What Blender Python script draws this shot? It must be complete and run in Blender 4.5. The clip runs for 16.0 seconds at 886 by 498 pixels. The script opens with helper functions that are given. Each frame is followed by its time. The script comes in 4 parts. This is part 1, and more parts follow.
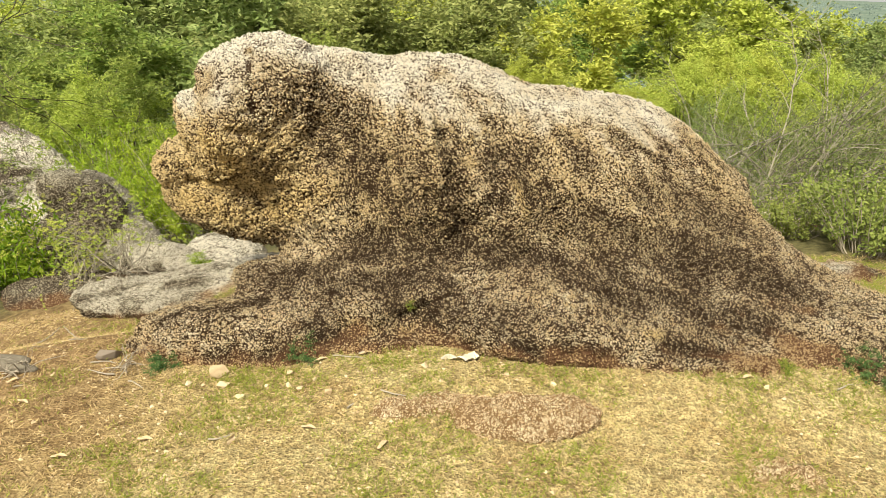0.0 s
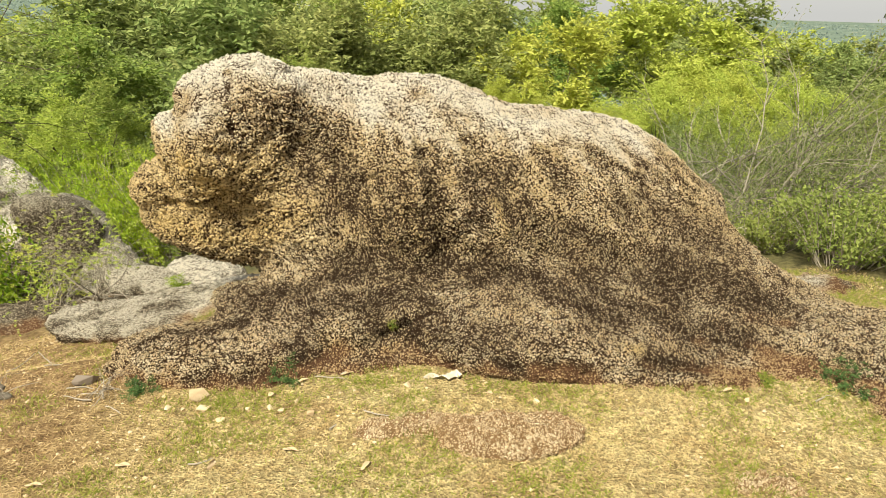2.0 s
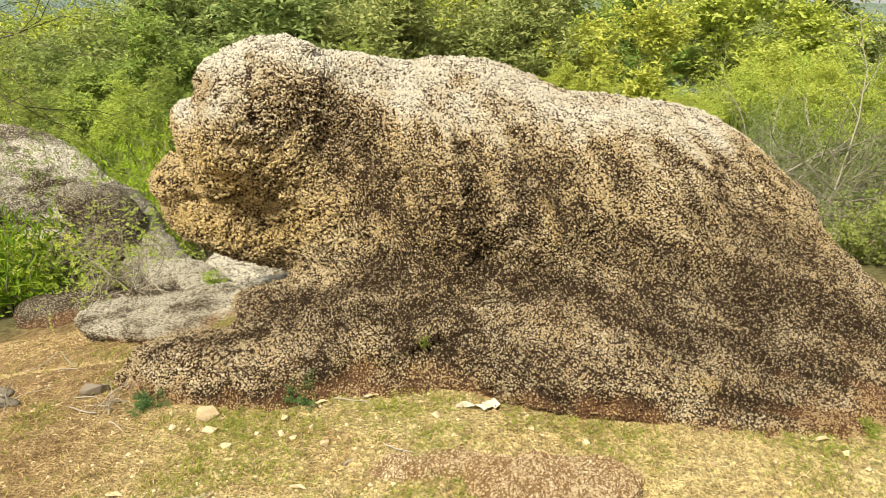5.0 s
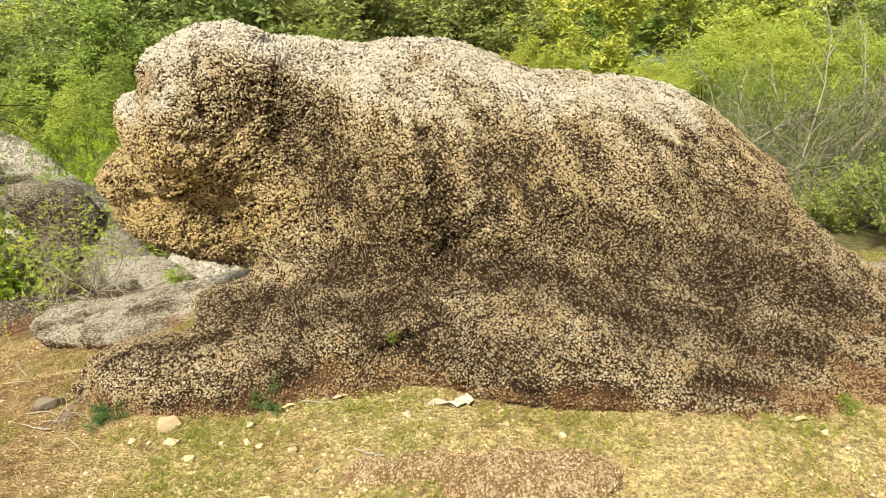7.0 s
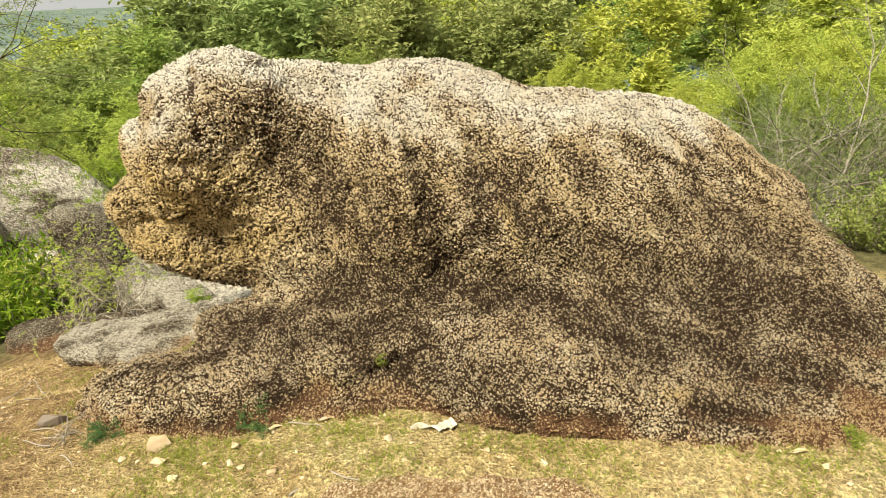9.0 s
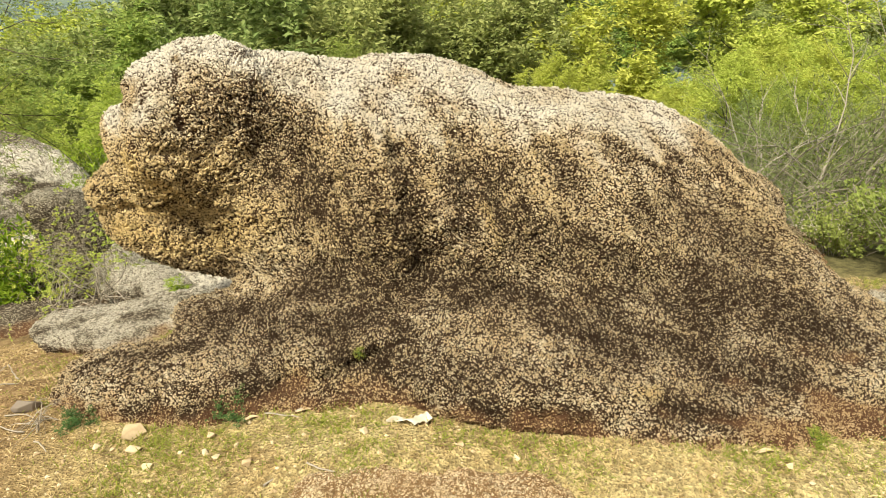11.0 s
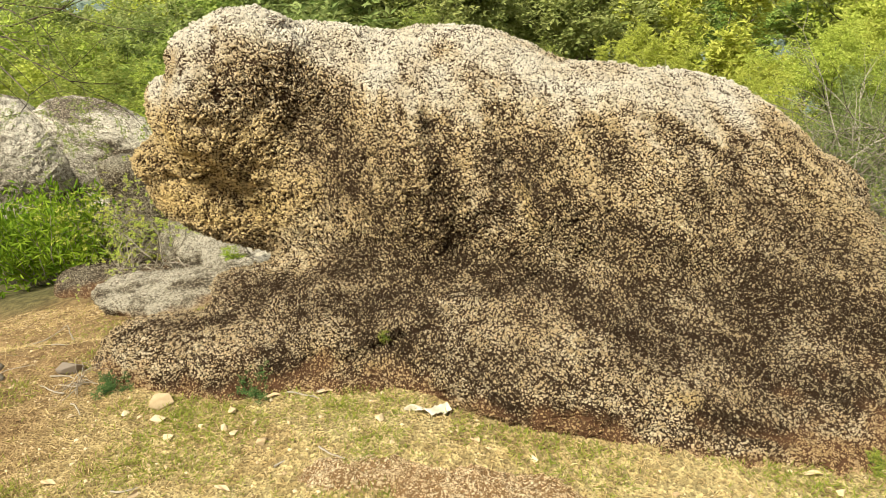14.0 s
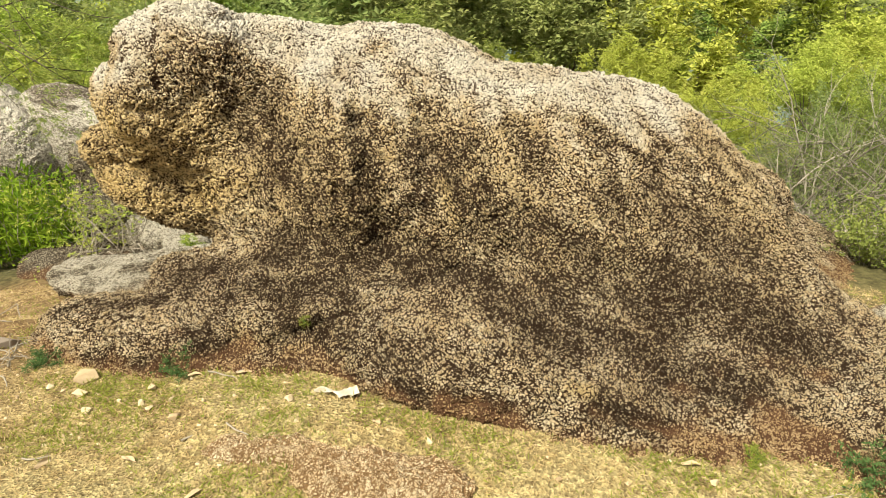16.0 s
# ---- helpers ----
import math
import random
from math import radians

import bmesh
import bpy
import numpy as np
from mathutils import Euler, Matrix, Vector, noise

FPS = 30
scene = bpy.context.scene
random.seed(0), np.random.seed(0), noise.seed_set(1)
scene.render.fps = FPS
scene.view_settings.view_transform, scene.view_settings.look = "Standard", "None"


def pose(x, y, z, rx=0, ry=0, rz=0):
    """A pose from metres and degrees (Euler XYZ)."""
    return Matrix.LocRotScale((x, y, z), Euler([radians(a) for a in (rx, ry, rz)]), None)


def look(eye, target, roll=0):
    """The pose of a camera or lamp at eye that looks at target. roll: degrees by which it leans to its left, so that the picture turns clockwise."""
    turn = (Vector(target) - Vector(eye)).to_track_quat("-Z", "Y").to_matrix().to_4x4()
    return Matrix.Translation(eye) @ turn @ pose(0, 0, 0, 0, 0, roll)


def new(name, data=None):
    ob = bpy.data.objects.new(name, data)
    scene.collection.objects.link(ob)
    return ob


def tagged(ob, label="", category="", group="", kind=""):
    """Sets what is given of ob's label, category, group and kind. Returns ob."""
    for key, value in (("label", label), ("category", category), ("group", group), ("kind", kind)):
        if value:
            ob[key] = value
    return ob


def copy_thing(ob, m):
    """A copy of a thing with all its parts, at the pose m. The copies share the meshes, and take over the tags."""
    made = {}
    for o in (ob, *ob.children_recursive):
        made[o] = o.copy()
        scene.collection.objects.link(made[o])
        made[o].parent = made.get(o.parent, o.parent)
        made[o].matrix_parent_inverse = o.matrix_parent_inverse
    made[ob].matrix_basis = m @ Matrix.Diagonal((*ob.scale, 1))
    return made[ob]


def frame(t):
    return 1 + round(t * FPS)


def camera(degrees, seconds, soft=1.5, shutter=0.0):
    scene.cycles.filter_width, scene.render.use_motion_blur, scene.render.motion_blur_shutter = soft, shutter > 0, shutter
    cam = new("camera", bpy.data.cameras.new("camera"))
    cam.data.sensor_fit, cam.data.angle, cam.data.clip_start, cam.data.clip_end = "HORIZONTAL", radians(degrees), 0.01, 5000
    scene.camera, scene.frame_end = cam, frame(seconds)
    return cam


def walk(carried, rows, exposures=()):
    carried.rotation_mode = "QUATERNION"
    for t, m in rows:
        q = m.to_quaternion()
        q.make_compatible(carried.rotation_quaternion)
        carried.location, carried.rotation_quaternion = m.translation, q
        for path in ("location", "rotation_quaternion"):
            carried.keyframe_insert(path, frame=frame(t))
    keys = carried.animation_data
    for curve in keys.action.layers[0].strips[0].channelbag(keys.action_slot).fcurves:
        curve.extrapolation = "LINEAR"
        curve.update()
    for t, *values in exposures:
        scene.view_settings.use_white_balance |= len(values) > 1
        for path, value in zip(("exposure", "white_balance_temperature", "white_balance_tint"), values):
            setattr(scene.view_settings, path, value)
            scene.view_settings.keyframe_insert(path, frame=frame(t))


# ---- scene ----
cam = camera(66.4, 16.0, soft=0.4)
PATH = [
    (0, (0.013, -0.01, 1.613), (0.031, 1.846, 0.871), 2.0),
    (0.5, (0.023, -0.014, 1.598), (0.074, 1.863, 0.909), 1.6),
    (1, (0.038, -0.019, 1.598), (0.104, 1.866, 0.932), 0.2),
    (1.5, (0.032, -0.02, 1.602), (0.097, 1.859, 0.92), 1.1),
    (2, (0.012, -0.017, 1.611), (0.085, 1.86, 0.924), 1.8),
    (2.5, (0.009, -0.013, 1.603), (0.081, 1.862, 0.91), 1.6),
    (3, (0.02, -0.005, 1.614), (0.04, 1.868, 0.913), 1.1),
    (3.5, (0.078, 0.014, 1.584), (0.039, 1.896, 0.91), 1.3),
    (4, (0.116, 0.081, 1.568), (-0.054, 1.951, 0.879), 1.4),
    (4.2, (0.118, 0.134, 1.567), (-0.024, 1.997, 0.854), 1.6),
    (6.3, (0.122, 0.633, 1.53), (0.032, 2.491, 0.796), 0.7),
    (6.5, (0.118, 0.592, 1.537), (0.062, 2.441, 0.777), 1.0),
    (7, (0.154, 0.506, 1.564), (0.113, 2.346, 0.78), -0.6),
    (7.5, (0.244, 0.525, 1.563), (0.1, 2.384, 0.84), -0.7),
    (8, (0.389, 0.56, 1.557), (0.098, 2.401, 0.834), 1.3),
    (8.5, (0.407, 0.555, 1.553), (0.187, 2.41, 0.838), -2.0),
    (9, (0.408, 0.551, 1.552), (0.212, 2.403, 0.825), -2.5),
    (9.5, (0.42, 0.548, 1.556), (0.265, 2.391, 0.797), -1.1),
    (10, (0.42, 0.539, 1.561), (0.282, 2.389, 0.814), -0.8),
    (10.2, (0.42, 0.538, 1.569), (0.275, 2.385, 0.814), -0.7),
    (12.3, (0.43, 0.524, 1.562), (0.29, 2.383, 0.839), -0.1),
    (12.5, (0.436, 0.526, 1.565), (0.278, 2.378, 0.827), -0.6),
    (13, (0.493, 0.552, 1.572), (0.3, 2.38, 0.785), -1.1),
    (13.5, (0.531, 0.601, 1.566), (0.238, 2.396, 0.734), -2.2),
    (14, (0.6, 0.691, 1.551), (0.22, 2.478, 0.737), -1.1),
    (14.5, (0.673, 0.713, 1.564), (0.253, 2.487, 0.741), -3.4),
    (15, (0.794, 0.695, 1.55), (0.35, 2.465, 0.731), -1.1),
    (15.5, (0.897, 0.659, 1.545), (0.483, 2.443, 0.74), -0.1),
    (16, (0.921, 0.66, 1.542), (0.545, 2.452, 0.736), 1.1),
]
walk(cam, [(t, look(eye, target, roll)) for t, eye, target, roll in PATH], exposures=[(0.0, 0.71)])

# ---- world and light ----
world = bpy.data.worlds.new("world")
scene.world = world
world.use_nodes = True
wn = world.node_tree.nodes
sky = wn.new("ShaderNodeTexSky")
sky.sky_type, sky.sun_disc = "NISHITA", False
SUN_ELEVATION, SUN_ROTATION = radians(52), radians(-148)
sky.sun_elevation, sky.sun_rotation = SUN_ELEVATION, SUN_ROTATION
sky.air_density, sky.dust_density, sky.ozone_density = 1.0, 1.5, 1.0
haze = wn.new("ShaderNodeMix")
haze.data_type = "RGBA"
haze.inputs[0].default_value = 0.7
haze.inputs[7].default_value = (9.3, 9.2, 8.8, 1)
world.node_tree.links.new(sky.outputs["Color"], haze.inputs[6])
world.node_tree.links.new(haze.outputs[2], wn["Background"].inputs["Color"])
wn["Background"].inputs["Strength"].default_value = 0.053

sun = new("sun", bpy.data.lights.new("sun", "SUN"))
sun.data.energy, sun.data.angle, sun.data.color = 5.0, radians(14), (1.0, 0.95, 0.79)
sun.matrix_world = look((8 * math.sin(SUN_ROTATION), 8 * math.cos(SUN_ROTATION), 8 * math.tan(SUN_ELEVATION)), (0, 0, 0))


# ---- small tools ----
def material(name, rough=0.9, spec=0.3):
    """An empty node material: the material, its tree, its shader and a function that adds nodes."""
    m = bpy.data.materials.new(name)
    m.use_nodes = True
    tree = m.node_tree
    shader = tree.nodes["Principled BSDF"]
    shader.inputs["Roughness"].default_value = rough
    shader.inputs["Specular IOR Level"].default_value = spec

    def node(kind, links=(), **values):
        n = tree.nodes.new("ShaderNode" + kind)
        for key, value in values.items():
            if key == "operation":
                n.operation = value
            elif key == "feature":
                n.feature = value
            elif key == "attribute_name":
                n.attribute_name = value
            elif key == "data_type":
                n.data_type = value
            elif key == "blend_type":
                n.blend_type = value
            else:
                n.inputs[key.replace("_", " ")].default_value = value
        for source, target in links:
            tree.links.new(source, n.inputs[target])
        return n

    return m, tree, shader, node


def ramp(node, source, stops, mode="LINEAR"):
    r = node("ValToRGB", [(source, 0)])
    r.color_ramp.interpolation = mode
    e = r.color_ramp.elements
    while len(e) < len(stops):
        e.new(0.5)
    for el, (at, col) in zip(e, stops):
        el.position = at
        el.color = (*col, 1) if len(col) == 3 else col
    return r.outputs["Color"]


def mixed(node, fac, a, b, blend="MIX"):
    n = node("Mix", data_type="RGBA", blend_type=blend)
    links = n.id_data.links
    for value, slot in ((fac, 0), (a, 6), (b, 7)):
        if isinstance(value, (int, float)):
            n.inputs[slot].default_value = value
        elif isinstance(value, tuple):
            n.inputs[slot].default_value = (*value, 1)
        else:
            links.new(value, n.inputs[slot])
    return n.outputs[2]


def bumped(node, shader, height, strength, distance):
    b = node("Bump", [(height, "Height")], Strength=strength, Distance=distance)
    b.id_data.links.new(b.outputs[0], shader.inputs["Normal"])


def stirred(h):
    """Whole numbers stirred into steady random ones of 32 bits."""
    h = (h ^ (h >> np.uint32(13))) * np.uint32(1274126177)
    h = (h ^ (h >> np.uint32(16))) * np.uint32(2246822519)
    return h ^ (h >> np.uint32(13))


STRIDE = [np.uint32(k) for k in (374761393, 668265263, 2147483647)]


def corners(p, seed):
    """The whole-number corner below each point, as three numbers to add up, and the rest of the way."""
    i = np.floor(p)
    whole = i.astype(np.int64).astype(np.uint32)
    return whole[:, 0] * STRIDE[0] + np.uint32(seed * 974711 & 0xFFFFFFFF), whole[:, 1] * STRIDE[1], whole[:, 2] * STRIDE[2], (p - i).astype(np.float32)


def value_noise(p, seed=0):
    hx, hy, hz, f = corners(p, seed)
    f = f * f * (3 - 2 * f)
    total = np.zeros(len(p), np.float32)
    for dx in (0, 1):
        wx = f[:, 0] if dx else 1 - f[:, 0]
        for dy in (0, 1):
            wxy = wx * (f[:, 1] if dy else 1 - f[:, 1])
            hxy = (hx + STRIDE[0] if dx else hx) + (hy + STRIDE[1] if dy else hy)
            for dz in (0, 1):
                h = stirred(hxy + (hz + STRIDE[2] if dz else hz)) & np.uint32(0xFFFFFF)
                total += wxy * (f[:, 2] if dz else 1 - f[:, 2]) * h.astype(np.float32)
    return total * np.float32(2 / 0xFFFFFF) - 1


def fbm(p, octaves=4, seed=0):
    total, amp = 0, 0.5
    for k in range(octaves):
        total = total + amp * value_noise(p * 2 ** k + 17.3 * k, seed + k)
        amp *= 0.5
    return total


def worley(p, seed=0):
    """Distance to the nearest scattered point, the difference to the second nearest, and a random number of the nearest one's own."""
    hx, hy, hz, f = corners(p, seed)
    best = np.full(len(p), 9.0, np.float32)
    second = best.copy()
    own = np.zeros(len(p), np.float32)
    ten = np.uint32(1023)
    for dx in (-1, 0, 1):
        for dy in (-1, 0, 1):
            hxy = hx + hy + np.uint32((dx * 374761393 + dy * 668265263) & 0xFFFFFFFF)
            for dz in (-1, 0, 1):
                h = stirred(hxy + hz + np.uint32((dz * 2147483647) & 0xFFFFFFFF))
                a = (h & ten).astype(np.float32) * np.float32(1 / 1023)
                b = ((h >> np.uint32(10)) & ten).astype(np.float32) * np.float32(1 / 1023)
                c = ((h >> np.uint32(20)) & ten).astype(np.float32) * np.float32(1 / 1023)
                d = (f[:, 0] - a - dx) ** 2 + (f[:, 1] - b - dy) ** 2 + (f[:, 2] - c - dz) ** 2
                own = np.where(d < best, a, own)
                second = np.minimum(second, np.maximum(best, d))
                best = np.minimum(best, d)
    best, second = np.sqrt(best), np.sqrt(second)
    return best, second - best, own


def smoothstep(a, b, x):
    f = np.clip((x - a) / (b - a), 0, 1)
    return f * f * (3 - 2 * f)


def blob_field(points, blobs, blend):
    """Signed field of ellipsoids melted into one another. A blob: name, centre, half axes, tilt about y, turn about z."""
    out = None
    for _, cx, cy, cz, rx, ry, rz, tilt, turn in blobs:
        ca, sa, cb, sb = math.cos(radians(tilt)), math.sin(radians(tilt)), math.cos(radians(turn)), math.sin(radians(turn))
        qx, qy, z = points[..., 0] - cx, points[..., 1] - cy, points[..., 2] - cz
        x, y = cb * qx + sb * qy, cb * qy - sb * qx
        x, z = ca * x - sa * z, sa * x + ca * z
        k0 = np.sqrt((x / rx) ** 2 + (y / ry) ** 2 + (z / rz) ** 2) + 1e-6
        k1 = np.sqrt((x / rx ** 2) ** 2 + (y / ry ** 2) ** 2 + (z / rz ** 2) ** 2) + 1e-6
        d = k0 * (k0 - 1) / k1
        if out is None:
            out = d
        else:
            h = np.clip(0.5 + 0.5 * (out - d) / blend, 0, 1)
            out = out * (1 - h) + d * h - blend * h * (1 - h)
    return out


def skin(field, low, high, step):
    """Quads on the zero level of a field: vertices and faces."""
    axes = [np.arange(a, b, step, dtype=np.float32) for a, b in zip(low, high)]
    nx, ny, nz = map(len, axes)
    v = np.empty((nx, ny, nz), np.float32)
    yy, zz = np.meshgrid(axes[1], axes[2], indexing="ij")
    for i in range(0, nx, 16):
        xs = axes[0][i:i + 16]
        pts = np.stack(np.broadcast_arrays(xs[:, None, None], yy[None], zz[None]), -1)
        v[i:i + 16] = field(pts)
    inside = v < 0
    total = np.zeros((nx - 1, ny - 1, nz - 1, 3), np.float32)
    count = np.zeros((nx - 1, ny - 1, nz - 1), np.float32)
    for axis in range(3):
        o1, o2 = [k for k in range(3) if k != axis]
        for a in (0, 1):
            for b in (0, 1):
                s0, s1 = [None] * 3, [None] * 3
                s0[axis], s1[axis] = slice(0, -1), slice(1, None)
                for o, c in ((o1, a), (o2, b)):
                    s0[o] = s1[o] = slice(c, v.shape[o] - 1 + c)
                va, vb = v[tuple(s0)], v[tuple(s1)]
                cross = inside[tuple(s0)] != inside[tuple(s1)]
                total[..., axis] += np.where(cross, va / np.where(cross, va - vb, 1), 0)
                total[..., o1] += cross * a
                total[..., o2] += cross * b
                count += cross
    used = count > 0
    index = np.full(used.shape, -1)
    index[used] = np.arange(used.sum())
    where = np.argwhere(used)
    verts = (where + total[used] / count[used][:, None]) * step + np.array(low)
    quads = []
    for axis in range(3):
        o1, o2 = (axis + 1) % 3, (axis + 2) % 3
        s0, s1 = [slice(None)] * 3, [slice(None)] * 3
        s0[axis], s1[axis] = slice(0, -1), slice(1, None)
        e = np.argwhere(inside[tuple(s0)] != inside[tuple(s1)])
        ok = (e[:, o1] > 0) & (e[:, o2] > 0) & (e[:, o1] < v.shape[o1] - 1) & (e[:, o2] < v.shape[o2] - 1)
        e = e[ok]
        flip = inside[tuple(s0)][tuple(e.T)]
        d1, d2 = np.eye(3, dtype=int)[o1], np.eye(3, dtype=int)[o2]
        q = np.stack([index[tuple((e - d1 - d2).T)], index[tuple((e - d2).T)], index[tuple(e.T)], index[tuple((e - d1).T)]], 1)
        q[~flip] = q[~flip][:, ::-1]
        quads.append(q)
    return verts, np.concatenate(quads)


def finer(verts, quads, n):
    """Each quad cut into n by n, shared corners merged."""
    g = np.linspace(0, 1, n + 1)
    u, w = np.meshgrid(g, g, indexing="ij")
    weights = np.stack([(1 - u) * (1 - w), u * (1 - w), u * w, (1 - u) * w], -1).reshape(-1, 4)
    pts = np.einsum("kc,qcd->qkd", weights, verts[quads]).reshape(-1, 3)
    _, first, back = np.unique(np.round(pts * 20000).astype(np.int64), axis=0, return_index=True, return_inverse=True)
    back = back.reshape(len(quads), -1)
    k = np.arange((n + 1) ** 2).reshape(n + 1, n + 1)
    corner = np.stack([k[:-1, :-1], k[1:, :-1], k[1:, 1:], k[:-1, 1:]], -1).reshape(-1, 4)
    return pts[first], back[:, corner].reshape(-1, 4)


def normals_of(verts, quads):
    a, b, c, d = (verts[quads[:, k]] for k in range(4))
    n = np.cross(c - a, d - b)
    out = np.zeros_like(verts)
    for k in range(4):
        for axis in range(3):
            out[:, axis] += np.bincount(quads[:, k], n[:, axis], len(verts))
    return out / (np.linalg.norm(out, axis=1)[:, None] + 1e-12)


def mesh_from(name, verts, faces, mats=(), smooth=True, attributes=None, slots=None):
    """A mesh from arrays; faces are all quads or all triangles."""
    me = bpy.data.meshes.new(name)
    verts, faces = np.asarray(verts, np.float32), np.asarray(faces, np.int32)
    k = faces.shape[1]
    me.vertices.add(len(verts))
    me.vertices.foreach_set("co", verts.ravel())
    me.loops.add(faces.size)
    me.loops.foreach_set("vertex_index", faces.ravel())
    me.polygons.add(len(faces))
    me.polygons.foreach_set("loop_start", np.arange(0, faces.size, k, dtype=np.int32))
    me.polygons.foreach_set("use_smooth", np.full(len(faces), smooth))
    if slots is not None:
        me.polygons.foreach_set("material_index", np.asarray(slots, np.int32))
    me.update(calc_edges=True)
    for key, values in (attributes or {}).items():
        at = me.attributes.new(key, "FLOAT", "POINT")
        at.data.foreach_set("value", np.asarray(values, np.float32))
    for m in mats:
        me.materials.append(m)
    return me


def part(name, me, parent, label=""):
    ob = new(name, me)
    ob.parent = parent
    return tagged(ob, label)


def tube(path, radii, sides=6):
    """Vertices and quads of a tapering tube along a list of points."""
    path = [Vector(p) for p in path]
    verts, faces = [], []
    for i, p in enumerate(path):
        d = (path[min(i + 1, len(path) - 1)] - path[max(i - 1, 0)]).normalized()
        a = d.orthogonal().normalized() if i == 0 else (a - d * a.dot(d)).normalized()
        b = d.cross(a)
        for k in range(sides):
            t = 2 * math.pi * k / sides
            verts.append(p + (a * math.cos(t) + b * math.sin(t)) * radii[i])
    for i in range(len(path) - 1):
        for k in range(sides):
            j = (k + 1) % sides
            faces.append((i * sides + k, i * sides + j, (i + 1) * sides + j, (i + 1) * sides + k))
    return verts, faces


def joined(pieces):
    """One vertex list and one face list from many."""
    verts, faces, n = [], [], 0
    for v, f in pieces:
        verts.append(np.array([tuple(p) for p in v], float))
        faces.append(np.array(f, int) + n)
        n += len(v)
    return np.concatenate(verts), np.concatenate(faces)


# ---- materials ----
def rock_material(name, light, tan, dark, scale=80.0, stretch=(1.0, 1.0, 1.0), depth=0.22):
    """Weathered coarse granite: pale knobs with brown gaps, wider with lichen and painted shade."""
    m, tree, shader, node = material(name, 0.95, 0.08)

    def calc(op, a, b):
        n = node("Math", operation=op)
        for k, v in enumerate((a, b)):
            if isinstance(v, (int, float)):
                n.inputs[k].default_value = v
            else:
                tree.links.new(v, n.inputs[k])
        return n.outputs[0]

    pull = node("VectorMath", [(node("TexCoord").outputs["Object"], 0)], operation="MULTIPLY")
    pull.inputs[1].default_value = stretch
    pos = pull.outputs[0]
    warp = node("TexNoise", [(pos, "Vector")], Scale=45.0, Detail=3.0)
    at = node("VectorMath", [(warp.outputs["Color"], 0)], operation="SCALE")
    at.inputs["Scale"].default_value = 0.024
    where = node("VectorMath", [(pos, 0), (at.outputs[0], 1)], operation="ADD").outputs[0]
    jolt = node("TexNoise", [(pos, "Vector")], Scale=150.0, Detail=2.0)
    kick = node("VectorMath", [(jolt.outputs["Color"], 0)], operation="SCALE")
    kick.inputs["Scale"].default_value = 0.011
    where = node("VectorMath", [(where, 0), (kick.outputs[0], 1)], operation="ADD").outputs[0]
    grain = node("TexVoronoi", [(where, "Vector")], Scale=scale)
    cell = node("TexVoronoi", [(where, "Vector")], Scale=scale, feature="DISTANCE_TO_EDGE").outputs["Distance"]
    pit = node("Attribute", attribute_name="pit").outputs["Fac"]
    own = node("Attribute", attribute_name="own").outputs["Fac"]
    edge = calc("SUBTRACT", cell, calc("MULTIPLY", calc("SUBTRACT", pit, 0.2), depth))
    coarse = node("TexNoise", [(pos, "Vector")], Scale=19.0, Detail=5.0, Roughness=0.65).outputs["Fac"]
    fine = node("TexNoise", [(pos, "Vector")], Scale=210.0, Detail=4.0, Roughness=0.7).outputs["Fac"]
    broad = node("TexNoise", [(pos, "Vector")], Scale=3.6, Detail=6.0, Roughness=0.62).outputs["Fac"]
    lichen = node("Attribute", attribute_name="lichen").outputs["Fac"]
    # negative values pale the colour, which paints daylight on the crown
    paling = calc("MULTIPLY", calc("MAXIMUM", calc("MULTIPLY", lichen, -1.0), 0.0), 1.6)
    lichen = calc("MINIMUM", calc("MAXIMUM", lichen, -0.16), 0.8)
    soil = node("Attribute", attribute_name="soil").outputs["Fac"]
    warm = node("Attribute", attribute_name="warm").outputs["Fac"]
    tone = calc("ADD", calc("MULTIPLY", node("SeparateColor", [(grain.outputs["Color"], "Color")]).outputs[0], 0.5), calc("MULTIPLY", own, 0.5))
    knob = mixed(node, ramp(node, tone, [(0.25, (0, 0, 0)), (0.8, (1, 1, 1))]), light, tan)
    knob = mixed(node, ramp(node, broad, [(0.38, (0, 0, 0)), (0.68, (0.8, 0.8, 0.8))]), knob, tan)
    knob = mixed(node, warm, knob, (0.80, 0.58, 0.25))
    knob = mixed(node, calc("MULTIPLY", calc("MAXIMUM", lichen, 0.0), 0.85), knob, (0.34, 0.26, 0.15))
    knob = mixed(node, paling, knob, (0.95, 0.87, 0.71))
    knob = mixed(node, calc("MULTIPLY", soil, 0.75), knob, (0.50, 0.31, 0.135))
    # dark gaps between the knobs, and knobs that lichen and painted shade blacken
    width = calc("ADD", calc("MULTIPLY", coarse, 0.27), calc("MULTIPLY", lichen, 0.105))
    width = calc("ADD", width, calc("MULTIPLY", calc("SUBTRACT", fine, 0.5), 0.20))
    width = calc("SUBTRACT", width, calc("ADD", calc("ADD", calc("MULTIPLY", paling, 0.05), calc("MULTIPLY", warm, 0.05)), 0.030))
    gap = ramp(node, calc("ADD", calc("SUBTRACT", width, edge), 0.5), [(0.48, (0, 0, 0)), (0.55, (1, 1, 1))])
    share = calc("ADD", calc("MULTIPLY", lichen, 0.36), calc("MULTIPLY", calc("SUBTRACT", broad, 0.58), 0.7))
    share = calc("ADD", share, calc("MULTIPLY", calc("SUBTRACT", coarse, 0.5), 0.4))
    pick = node("SeparateColor", [(grain.outputs["Color"], "Color")]).outputs[2]
    black = ramp(node, calc("ADD", calc("SUBTRACT", share, pick), 0.5), [(0.48, (0, 0, 0)), (0.56, (0.85, 0.85, 0.85))])
